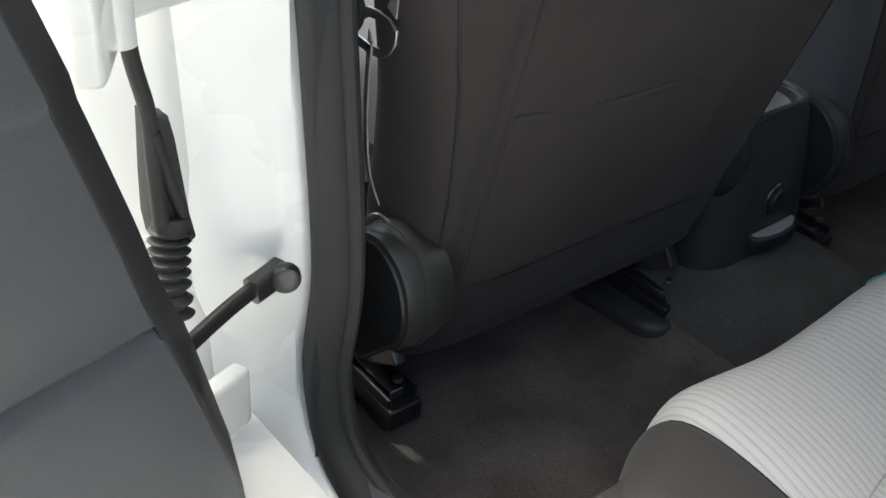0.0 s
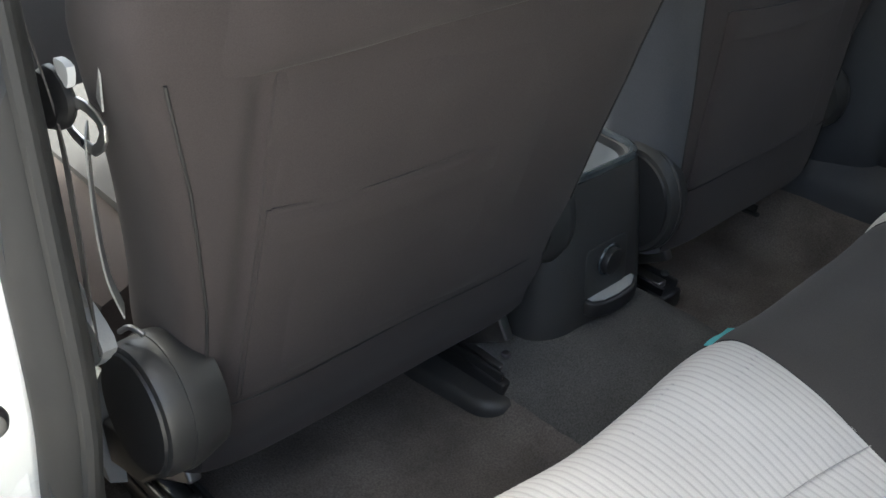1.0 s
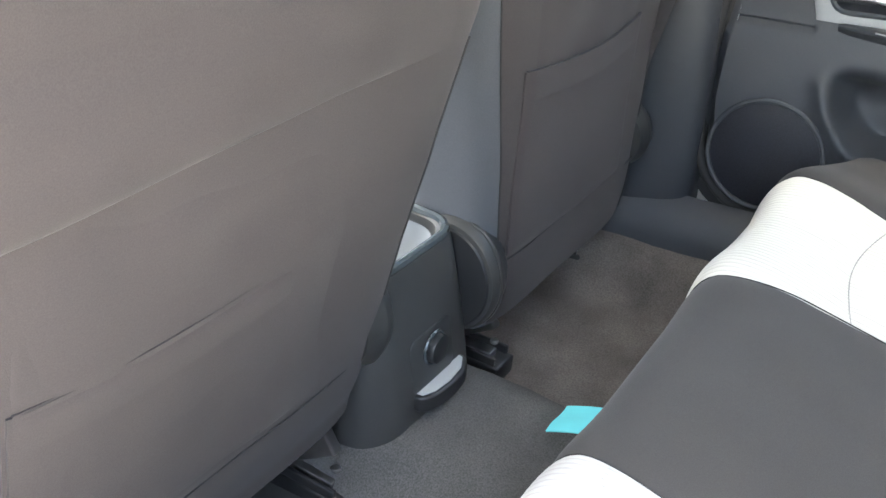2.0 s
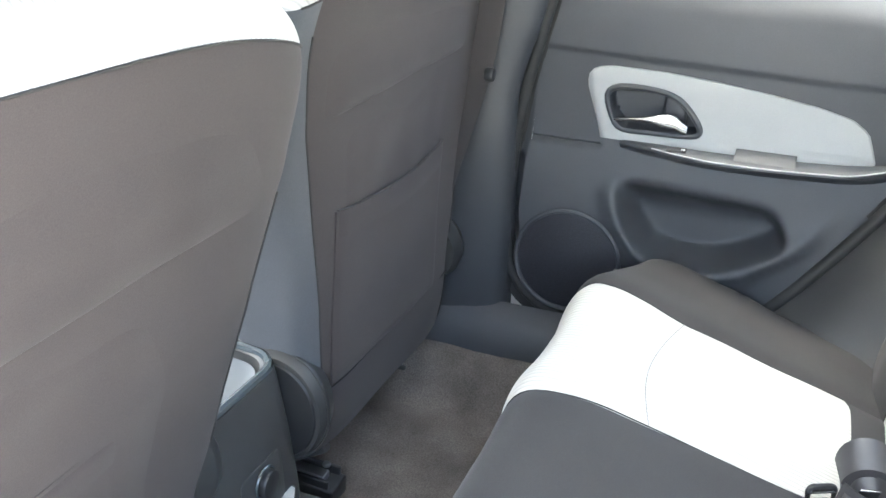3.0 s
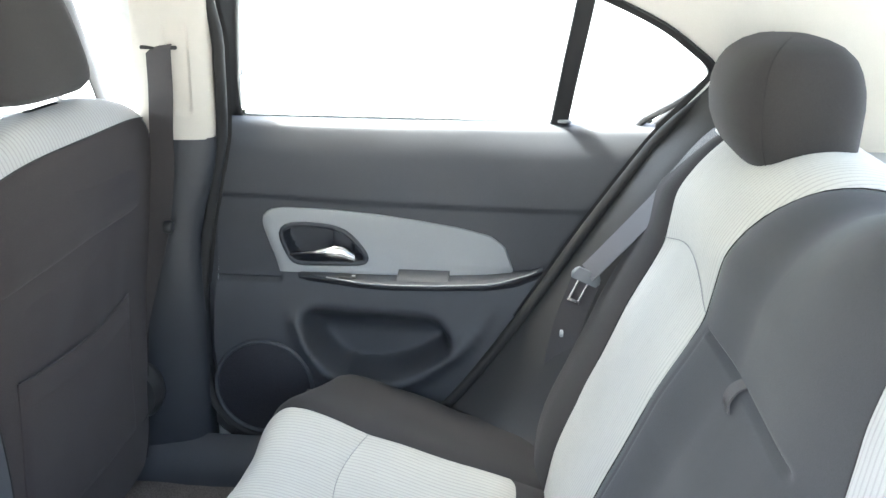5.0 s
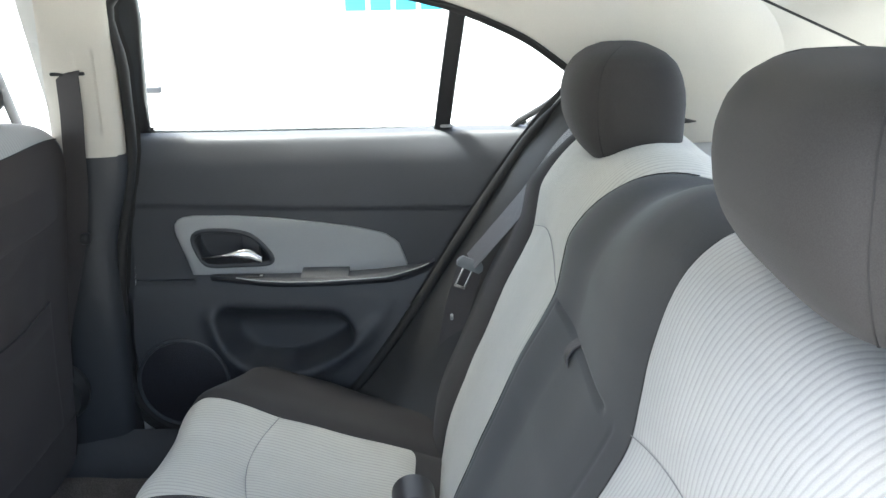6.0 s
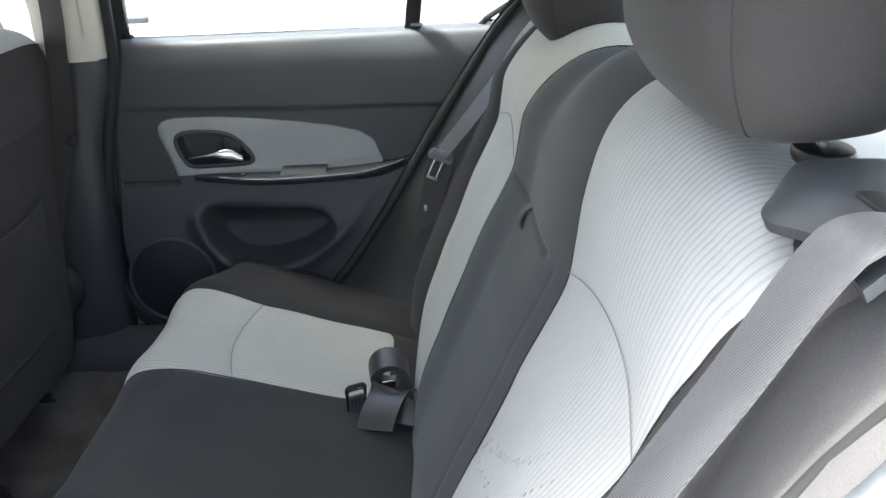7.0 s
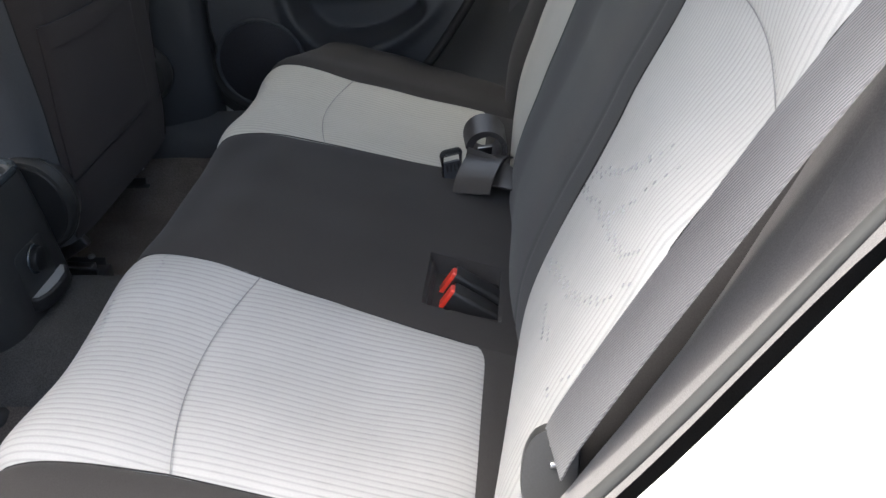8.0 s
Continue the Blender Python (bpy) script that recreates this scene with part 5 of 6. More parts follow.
def door_x(y, z, relief=True):
    x = float(np.interp(z, DZ, DX)) + 0.022 * ease(-0.45, -0.80, y)
    if z > 0.885 + 0.03 * (y + 0.17):
        x -= 0.005 * ease(0.0, 0.01, z - (0.885 + 0.03 * (y + 0.17))) * (1 - ease(0.96, 1.0, z))
    if relief:
        if 0.50 < z < 0.73:
            d = inside_depth(POCKET, y, z)
            # the upper half rolls inward under the armrest, the lower half stands deep behind the lip
            x += 0.068 * ease(-0.004, 0.020 + 0.016 * ease(0.62, 0.68, z), d) * (1 - ease(0.628, 0.712, z) ** 1.2)
            # crest of the lip that sweeps under the pocket and up towards the rear, its far side easing out
            e2 = min((y - a) ** 2 + (z - b) ** 2 for a, b in LIP)
            x -= 0.016 * math.exp(-e2 / 0.017 ** 2) * ease(-0.640, -0.56, y) * (1 - 0.55 * ease(0.60, 0.69, z))
        if 0.74 < z < 0.86:
            x += 0.030 * ease(-0.002, 0.007, inside_depth(RECESS, y, z))
        if y > -0.255:
            x += 0.006 * math.exp(-((z - 0.742) / 0.0028) ** 2)
    return x


def door_panel():
    nu, nv = 150, 150
    def fn(u, v):
        z = 0.430 + 0.588 * v
        y = door_front(z) + (door_back(z) - door_front(z)) * u
        return (door_x(y, z), y, z)
    return grid(fn, nu, nv)


PANEL = door_panel()
WIN = [(-0.170, 1.010), (-0.40, 1.014), (-0.72, 1.022), (-0.872, 1.026), (-0.925, 1.060), (-0.960, 1.092), (-0.968, 1.110), (-0.955, 1.132), (-0.918, 1.164), (-0.868, 1.202), (-0.80, 1.240), (-0.66, 1.280), (-0.42, 1.305), (-0.214, 1.310)]


def win_x(z):
    return 0.792 - (z - 1.0) * 0.38


def rear_door(side, m, label):
    """A rear door in the closed place of the right side, carried to its place by m."""
    door = thing("rear_door", m @ Vector((0.76, -0.2, 0.43)), label, "car door", "rear doors")

    def go(mesh):
        if not isinstance(mesh, tuple):
            bm = mesh
            bm.verts.ensure_lookup_table()
            mesh = ([tuple(v.co) for v in bm.verts], [tuple(v.index for v in f.verts) for f in bm.faces])
            bm.free()
        vs = [tuple(m @ Vector(v)) for v in mesh[0]]
        fs = mesh[1] if side > 0 else [tuple(reversed(f)) for f in mesh[1]]
        return vs, fs

    panel = part("trim_panel", go(PANEL), PLASTIC, door, "dark blue-grey plastic door trim")
    # white shell round the trim
    border = []
    for k in range(40):
        z = 0.430 + 0.588 * k / 39
        border.append((door_front(z), z))
    top = [(-0.158 - 0.722 * k / 30, 1.018) for k in range(1, 30)]
    back = [(door_back(0.430 + 0.588 * k / 39), 0.430 + 0.588 * k / 39) for k in range(39, -1, -1)]
    low = [(-0.44 + 0.17 * k / 12, 0.43) for k in range(1, 12)]
    outline = border + top + back + low
    cy, cz = -0.47, 0.74
    def grown(d, x):
        res = []
        n = len(outline)
        for i, (y, z) in enumerate(outline):
            a, b = outline[i - 3], outline[(i + 3) % n]
            t = Vector((b[0] - a[0], b[1] - a[1], 0)).normalized()
            nr = Vector((t.y, -t.x, 0))
            if nr.dot(Vector((y - cy, z - cz, 0))) < 0:
                nr = -nr
            if z > 1.01:
                res.append((max(x if x is not None else 0.80, 0.803), y, 1.0185))
                continue
            res.append((x if x is not None else door_x(y, z, False), y + nr.x * d, min(z + nr.y * d, 1.0185)))
        return res
    part("trim_edge", go(loft([grown(0.0, None), grown(0.004, None), [(max(p[0] + 0.012, 0.715), p[1], p[2]) for p in grown(0.022, None)], [(max(p[0] + 0.030, 0.735), p[1], p[2]) for p in grown(0.026, None)]], cap=False)), PLASTIC if side > 0 else PLASTIC_BLACK, door, "dark edge band of the door trim")
    part("door_shell", go(loft([grown(0.020, 0.738), grown(0.034, 0.762), grown(0.036, 0.80), grown(0.040, 0.828), grown(0.040, 0.845), grown(0.0, 0.868), [(0.875, cy + (y - cy) * 0.5, cz + (z - cz) * 0.5) for y, z in outline], [(0.876, cy + (y - cy) * 0.02, cz + (z - cz) * 0.02) for y, z in outline]], cap=False)), PAINT, door, "white painted door shell")
    # light insert with the handle recess cut through
    n = 96
    pin = resample([(y, z, 0) for y, z in INSERT], n)
    hol = resample([(y, z, 0) for y, z in RECESS], n)
    # start both outlines on the same side and turn them the same way
    def ordered(r, c):
        a = [math.atan2(p.y - c[1], p.x - c[0]) for p in r]
        area = sum(r[i].x * r[(i + 1) % n].y - r[(i + 1) % n].x * r[i].y for i in range(n))
        r = r if area > 0 else list(reversed(r))
        k = max(range(n), key=lambda i: r[i].x)
        return r[k:] + r[:k]
    pin, hol = ordered(pin, (-0.45, 0.81)), ordered(hol, (-0.33, 0.81))
    def lay(pts, up, k=1.0):
        c = Vector((sum(p.x for p in pts) / n, sum(p.y for p in pts) / n, 0))
        return [(door_x(p.x, p.y, False) - up, (c + (p - c) * k).x, (c + (p - c) * k).y) for p in pts]
    rings = [lay(pin, -0.004), lay(pin, 0.003), lay(pin, 0.0058, 0.988), [((a[0] + b[0]) / 2 - 0.001, (a[1] * 0.5 + b[1] * 0.5), (a[2] * 0.5 + b[2] * 0.5)) for a, b in zip(lay(pin, 0.0070, 0.98), lay(hol, 0.0070))], lay(hol, 0.0065, 1.02), lay(hol, 0.004), lay(hol, -0.006)]
    part("light_insert", go(loft(rings, cap=False)), TRIM_GREY, door, "light grey door insert")
    hp = part("handle_bezel", go(tube([Vector(p) for p in lay(hol, 0.006, 0.985)], 0.0050, 8, up=(1, 0, 0), closed=True)), PLASTIC, door, "dark bezel round the handle")
    lever = []
    for k in range(13):
        t = k / 12
        y = -0.272 - 0.114 * t
        z = 0.789 + 0.006 * math.sin(math.pi * t) + 0.004 * t - 0.008 * ease(0.8, 1.0, t)
        h = 0.0032 + 0.0085 * ease(0.35, 0.75, t) * (1 - 0.5 * ease(0.88, 1.0, t))
        x = 0.712 - 0.006 - 0.008 * math.sin(math.pi * t)
        lever.append([(x + 0.006 * math.cos(a), y, z + h * math.sin(a)) for a in np.linspace(0, 2 * math.pi, 14, endpoint=False)])
    part("handle_lever", go(loft(lever)), CHROME, hp, "chrome inner door handle")
    part("lever_mount", go(box((0.012, 0.035, 0.05), (0.727, -0.362, 0.806), (0, 0, 0), 0.004)), PLASTIC, hp)
    # armrest
    ar = []
    for k in range(41):
        t = k / 40
        y = -0.285 - 0.425 * t
        bx = door_x(y, 0.745, False)
        p = 0.046 * ease(-0.05, 0.40, t) ** 0.8 * (1 - ease(0.78, 1.02, t)) + 0.003
        zt = float(np.interp(-y, [0.285, 0.341, 0.38, 0.44, 0.53, 0.617, 0.685, 0.712], [0.7575, 0.7580, 0.7570, 0.757, 0.758, 0.761, 0.767, 0.775]))
        ar.append([(bx + 0.012, y, zt), (bx - p * 0.5, y, zt + 0.0005), (bx - p + 0.005, y, zt), (bx - p + 0.001, y, zt - 0.003), (bx - p + 0.001, y, zt - 0.007), (bx - p + 0.005, y, zt - 0.010), (bx - p * 0.60 + 0.004, y, zt - 0.015), (bx - p * 0.25 + 0.004, y, zt - 0.022), (bx + 0.001, y, zt - 0.036), (bx + 0.012, y, zt - 0.050)])
    arm = part("armrest", go(loft(ar)), PLASTIC, door, "slim dark plastic armrest")
    # pale line laid along the armrest edge as its highlight
    strip_line = [Vector(r[3]) + Vector((-0.0006, 0, 0.0006)) for r in ar[5:40]]
    part("edge_highlight", go(tube(strip_line, 0.0012, 6)), TRIM_GREY, arm, "thin pale strip painted as the edge's highlight")
    part("switch_plate", go(box((0.020, 0.030, 0.003), (0.688, -0.376, 0.7585), (0, 0, 0), 0.001)), PLASTIC_BLACK, arm, "black window switch")
    part("switch_mark", go(box((0.006, 0.006, 0.001), (0.686, -0.386, 0.7603), (0, 0, 0), 0.0003)), WHITE_WALL, arm)
    cup = part("grab_cup", go(loft([[(0.702 + dx, y, z) for dx, z in ((0.006, 0.745), (-0.028, 0.748), (-0.0285, 0.7575), (-0.024, 0.7620), (0.006, 0.7680))] for y in (-0.462, -0.468, -0.542, -0.550)])), PLASTIC, arm, "dark grab cup of the armrest")
    # speaker
    sp = (-0.222, 0.545)
    bx = 0.684
    grille = part("speaker_grille", go(disc(0.085, 0.014, (bx + 0.003, sp[0], sp[1]), "x", 0.004, 56)), SPEAKER, door, "round black speaker grille")
    part("speaker_ring", go(tube([(bx - 0.003, sp[0] + 0.0875 * math.cos(a), sp[1] + 0.0875 * math.sin(a)) for a in np.linspace(0, 2 * math.pi, 64, endpoint=False)], 0.004, 8, up=(1, 0, 0), closed=True)), PLASTIC, grille, "smooth ring round the grille")
    part("window_sill", go(box((0.072, 0.69, 0.006), (0.839, -0.520, 1.0170), (0, 0, 0), 0.002)), PAINT, door, "white outer window sill")
    # window
    wf = smooth_line([(win_x(z), y, z) for y, z in WIN[3:] + WIN[:1]], 5)
    win = part("window_frame", go(tube([Vector((win_x(0.99), -0.84, 0.99))] + wf + [Vector((win_x(0.99), -0.166, 0.99))], 0.006, 8, up=(1, 0, 0))), PLASTIC_BLACK, door, "black window frame")
    ring = [(win_x(p.y), p.x, p.y) for p in round_poly([(y, z, 0) for y, z in WIN], 4)]
    gl = part("pane", go((ring, [tuple(range(len(ring)))])), GLASS, win, "clear side glass")
    gl.visible_shadow = False
    part("divider", go(sweep([Vector((win_x(1.015) - 0.004, -0.727, 1.010)), Vector((win_x(1.12) - 0.004, -0.743, 1.12)), Vector((win_x(1.25) - 0.004, -0.763, 1.25))], round_rect(0.030, 0.014, 0.004), up=(1, 0, 0))), PLASTIC_BLACK, win, "black upright window divider")
    pinb = part("lock_pin", go(tube([Vector((0.778, -0.736, 1.010)), Vector((0.779, -0.736, 1.044))], 0.0052, 12, up=(1, 0, 0))), TRIM_GREY, door, "pale grey lock pin")
    part("pin_base", go(disc(0.013, 0.006, (0.778, -0.736, 1.0215), "z", 0.002, 20)), TRIM_GREY, pinb)
    # upper frame towards the roof
    up = [Vector((win_x(z) + 0.006, y, z)) for y, z in ((-0.146, 1.0), (-0.163, 1.12), (-0.180, 1.23), (-0.205, 1.335), (-0.42, 1.336), (-0.66, 1.310), (-0.82, 1.266), (-0.895, 1.222), (-0.955, 1.172), (-0.995, 1.118), (-0.982, 1.080), (-0.940, 1.038), (-0.900, 1.0))]
    part("door_frame", go(sweep(smooth_line(up, 4), round_rect(0.046, 0.022, 0.008), up=(1, 0, 0))), PLASTIC_BLACK, door, "black upper door frame")
    return door


SPEAKER = mat("speaker_mesh", (0.014, 0.014, 0.020), 0.6, var=0.1, bump=0.0008, bscale=520, fine=0.3)
rear_door(1, Matrix.Identity(4), "closed rear door with dark trim, light grey insert and chrome handle")
HINGE, OPEN = (-0.815, -0.055), -76.0
M_LEFT = Matrix.Translation((HINGE[0] - 0.014, HINGE[1], 0)) @ pose(0, 0, 0, 0, 0, OPEN) @ Matrix.Translation((-HINGE[0], -HINGE[1], 0)) @ Matrix.Diagonal((-1, 1, 1, 1)) @ Matrix(((1, 0, 0, 0), (0, 1, -0.22, 0.22 * 0.74), (0, 0, 1, 0), (0, 0, 0, 1)))
left_door = rear_door(-1, M_LEFT, "rear door swung wide open, white shell and dark trim")

# hinge, check strap and cable boot between the open door and its pillar
hinge = part("hinge", box((0.075, 0.020, 0.060), (-0.812, -0.030, 0.900), (0, 0, 18), 0.006), PAINT, left_door, "white painted steel hinge")
part("door_leaf", box((0.055, 0.020, 0.075), (-0.866, -0.080, 0.895), (0, 0, 60), 0.006), PAINT, hinge)
part("hinge_pin", tube([(-0.842, -0.055, 0.862), (-0.842, -0.055, 0.945)], 0.012, 16, up=(1, 0, 0)), PAINT, hinge)
part("hinge_bolt", disc(0.012, 0.012, (-0.805, -0.046, 0.905), "y", 0.003, 6), PAINT, hinge)
low_hinge = part("hinge", box((0.070, 0.020, 0.060), (-0.785, -0.030, 0.520), (0, 0, 18), 0.006), PAINT, left_door, "white painted steel hinge")
part("door_leaf", box((0.055, 0.020, 0.070), (-0.830, -0.075, 0.515), (0, 0, 60), 0.006), PAINT, low_hinge)
part("hinge_pin", tube([(-0.815, -0.058, 0.48), (-0.815, -0.058, 0.56)], 0.011, 16, up=(1, 0, 0)), PAINT, low_hinge)

check = thing("door_check_strap", (-0.75, -0.03, 0.61), "black steel door check strap bolted to the pillar", "door check")
line = smooth_line([(-0.728, -0.038, 0.645), (-0.748, -0.044, 0.643), (-0.778, -0.052, 0.638), (-0.818, -0.064, 0.628), (-0.850, -0.078, 0.62)], 5)
part("arm", sweep(line, round_rect(0.009, 0.015, 0.004)), BLACK_METAL, check)
part("yoke", sweep(smooth_line([(-0.724, -0.038, 0.646), (-0.740, -0.043, 0.644), (-0.756, -0.047, 0.642)], 4), round_rect(0.016, 0.022, 0.005)), BLACK_METAL, check)
part("bolt_head", disc(0.0125, 0.014, (-0.727, -0.050, 0.646), "y", 0.004, 28, rot=pose(0, 0, 0, 0, 0, -25)), BLACK_METAL, check)

boot = thing("cable_boot", (-0.80, -0.05, 0.66), "ribbed black rubber cable boot between door and pillar", "cable boot")
rings = []
bl = smooth_line([(-0.818, -0.054, 0.735), (-0.821, -0.055, 0.722), (-0.824, -0.058, 0.705), (-0.827, -0.062, 0.685), (-0.829, -0.068, 0.660)], 12)
nb = len(bl)
for i, p in enumerate(bl):
    d = (bl[min(i + 1, nb - 1)] - bl[max(i - 1, 0)]).normalized()
    s1 = d.cross(Vector((0, 1, 0))).normalized()
    s2 = s1.cross(d)
    r = (0.0125 + 0.0028 * math.sin(i * 2 * math.pi / 5)) if i > nb * 0.22 else 0.013
    rings.append([tuple(p + s1 * r * math.cos(a) + s2 * r * math.sin(a)) for a in np.linspace(0, 2 * math.pi, 20, endpoint=False)])
part("bellows", loft(rings), RUBBER, boot)
# flat moulded holder that widens downward, with a raised rib and a cable on its outer side
hold = [((-0.828, 0.812), (-0.812, 0.806)), ((-0.829, 0.795), (-0.809, 0.790)), ((-0.831, 0.765), (-0.806, 0.760)), ((-0.832, 0.735), (-0.803, 0.730)), ((-0.830, 0.718), (-0.803, 0.711))]
part("holder", loft([[(l[0], -0.050, l[1]), (l[0] + 0.003, -0.058, l[1]), (r[0] - 0.003, -0.058, r[1]), (r[0], -0.050, r[1]), (r[0], -0.036, r[1]), (l[0], -0.036, l[1])] for l, r in hold]), RUBBER, boot, "flat black rubber cable holder")
part("rib", tube(smooth_line([(-0.826, -0.058, 0.800), (-0.821, -0.061, 0.770), (-0.813, -0.060, 0.740), (-0.808, -0.058, 0.716)], 5), 0.0045, 10), RUBBER, boot)
part("cable", tube(smooth_line([(-0.838, -0.052, 0.900), (-0.833, -0.052, 0.850), (-0.827, -0.054, 0.812), (-0.829, -0.060, 0.775), (-0.829, -0.062, 0.735)], 5), 0.0055, 10, up=(1, 0, 0)), RUBBER, boot)


# front doors, closed
def front_door(side):
    d = thing("front_door", (side * 0.76, 0.5, 0.43), "closed front door with dark trim and light grey insert", "car door", "front doors")
    def fx(y, z):
        return float(np.interp(z, DZ, DX)) - 0.004
    part("trim_panel", put(thick(grid(lambda u, v: (fx(0, 0.43 + 0.588 * v) + 0.004 * math.sin(6 * u), 0.03 + 1.02 * u, 0.43 + 0.588 * v - 0.06 * u * v), 30, 40), (0.02, 0, 0)), side), PLASTIC, d, "dark plastic door trim")
    ins = [(0.18, 0.765), (0.45, 0.775), (0.66, 0.81), (0.80, 0.87), (0.76, 0.915), (0.50, 0.920), (0.30, 0.915), (0.18, 0.90)]
    r = round_poly([(a, b, 0) for a, b in ins], 5)
    c = Vector((0.45, 0.845, 0))
    part("light_insert", put(loft([[(0.708 - h, (c + (p - c) * k).x, (c + (p - c) * k).y) for p in r] for k, h in ((1.0, -0.006), (1.0, 0.002), (0.97, 0.006))]), side), TRIM_GREY, d, "light grey door insert")
    rc = round_poly([(0.38, 0.878, 0), (0.50, 0.896, 0), (0.545, 0.890, 0), (0.53, 0.865, 0), (0.40, 0.848, 0)], 4)
    part("handle_bezel", put(loft([[(0.700 - h, p.x, p.y) for p in rc] for h in (-0.006, 0.004)]), side), PLASTIC_BLACK, d, "black handle recess")
    part("handle_lever", put(sweep([(0.694, 0.41, 0.862), (0.686, 0.45, 0.868), (0.690, 0.50, 0.876)], round_rect(0.006, 0.012, 0.002)), side), CHROME, d, "chrome inner door handle")
    part("armrest", put(loft([[(0.71 - a * (1 if 0.15 < y < 0.8 else 0.3), y, z) for a, z in ((0, 0.76), (0.05, 0.757), (0.055, 0.745), (0.03, 0.70), (0, 0.66))] for y in (0.12, 0.2, 0.4, 0.7, 0.85)]), side), PLASTIC, d)
    part("door_skin", put(thick(grid(lambda u, v: (0.845 + 0.02 * math.sin(math.pi * v), 0.05 + 1.05 * u, 0.36 + 0.65 * v), 10, 14), (-0.02, 0, 0)), side), PAINT, d, "white painted door skin")
    wl = [(0.07, 1.0), (0.95, 0.975), (0.85, 1.05), (0.62, 1.20), (0.45, 1.29), (0.10, 1.32)]
    ringw = [(win_x(z), y, z) for y, z in wl]
    win = part("window_frame", put(tube([Vector(p) for p in ringw], 0.016, 8, up=(1, 0, 0), closed=True), side), PLASTIC_BLACK, d, "black window frame")
    pane = part("pane", put((ringw, [tuple(range(len(ringw)))]), side), GLASS, win, "clear side glass")
    pane.visible_shadow = False
    part("sill_cap", put(loft([[(x, y, z - 0.03 * (y - 0.1)) for x, z in ((0.72, 0.985), (0.75, 1.003), (0.80, 1.003), (0.83, 0.99), (0.83, 0.97), (0.72, 0.97))] for y in (0.08, 0.5, 1.05)]), side), PLASTIC, d)
    mir = thing("door_mirror", (side * 0.93, 0.93, 0.98), "white door mirror on the front door", "car mirror", "door mirrors")
    ring_m = round_rect(0.19, 0.125, 0.04, 6)
    mesh = loft([[(0.955 + a * k, 0.90 + h, 1.055 + b * k) for a, b in ring_m] for k, h in ((0.97, 0.0), (1.04, 0.01), (1.02, 0.05), (0.8, 0.095), (0.4, 0.115))])
    part("housing", put(mesh, side), PAINT, mir, "white mirror housing")
    part("glass", put(loft([[(0.955 + a * k, 0.899 + h, 1.055 + b * k) for a, b in ring_m] for k, h in ((0.90, 0.0), (0.88, -0.003))]), side), MIRROR, mir, "mirror glass")
    part("foot", put(sweep([(0.82, 0.93, 1.0), (0.87, 0.93, 1.01), (0.90, 0.93, 1.03)], round_rect(0.06, 0.04, 0.012)), side), PLASTIC_BLACK, mir, "black mirror foot")
    return d


for side in (1, -1):
    front_door(side)

# ---- seat belts ----
# rear belt beside the closed door
belt = thing("rear_seat_belt", (0.62, -0.76, 0.53), "grey rear seat belt with its tongue hanging beside the seat", "seat belt", "seat belts")
line = smooth_line([(0.520, -1.000, 1.062), (0.535, -0.965, 1.050), (0.562, -0.932, 1.015), (0.586, -0.884, 0.940), (0.600, -0.820, 0.858), (0.604, -0.778, 0.808)], 8)
part("webbing", strap(line, (0.90, 0.42, 0.16), 0.046), WEB, belt, "grey belt webbing")
line = smooth_line([(0.606, -0.780, 0.806), (0.626, -0.750, 0.70), (0.628, -0.735, 0.60), (0.622, -0.738, 0.52)], 8)
part("lower_webbing", strap(line, (0.3, 1.0, 0.2), 0.046), WEB_DARK, belt, "dark lower webbing")


def tongue(at, rot, parent, s=1.0):
    """A belt tongue: a moulded grip with a slotted steel plate."""
    m = pose(*at, *rot)
    grip = loft([[tuple(m @ Vector((x * s, y * s, z * s))) for x, y in round_rect(w, d, 0.004)] for z, w, d in ((0.0, 0.058, 0.012), (0.010, 0.066, 0.016), (0.020, 0.060, 0.014), (0.026, 0.050, 0.010))])
    g_ = part("tongue_grip", grip, GRIP, parent, "grey moulded tongue grip")
    for dx in (-0.011, 0.011):
        part("tongue_plate", sweep([m @ Vector((dx * s, 0, 0.002)), m @ Vector((dx * s, 0, -0.045 * s))], round_rect(0.006 * s, 0.003, 0.001), up=tuple((m.to_3x3() @ Vector((0, 1, 0))))), CHROME, parent, "steel tongue plate")
    part("tongue_tip", sweep([m @ Vector((-0.014 * s, 0, -0.045 * s)), m @ Vector((0.014 * s, 0, -0.045 * s))], round_rect(0.003, 0.008 * s, 0.001), up=tuple((m.to_3x3() @ Vector((0, 0, 1))))), CHROME, parent, "steel tongue plate")
    return g_


tongue((0.598, -0.772, 0.795), (0, 26, -78), belt, 0.76)
part("stop_button", disc(0.006, 0.006, (0.612, -0.742, 0.700), "y", 0.002, 14), TRIM_GREY, belt, "small pale stop button")
part("guide", box((0.042, 0.032, 0.010), (0.527, -0.962, 1.046), (40, 0, 15), 0.004), WHITE_WALL, belt, "grey belt guide")

# rear belt at the open door
belt = thing("rear_seat_belt", (-0.60, -0.77, 0.62), "grey rear seat belt stretched down to its floor anchor", "seat belt", "seat belts")
line = smooth_line([(-0.664, -1.066, 1.078), (-0.663, -1.046, 1.094), (-0.660, -1.018, 1.092), (-0.655, -0.996, 1.070), (-0.647, -0.957, 1.000), (-0.645, -0.915, 0.935), (-0.638, -0.872, 0.860), (-0.630, -0.827, 0.780), (-0.621, -0.788, 0.705), (-0.615, -0.776, 0.674)], 8)
part("webbing", strap([p + Vector((-0.003, 0, 0)) for p in line], (0.93, 0.28, 0.02), 0.0435), WEB, belt, "grey belt webbing")
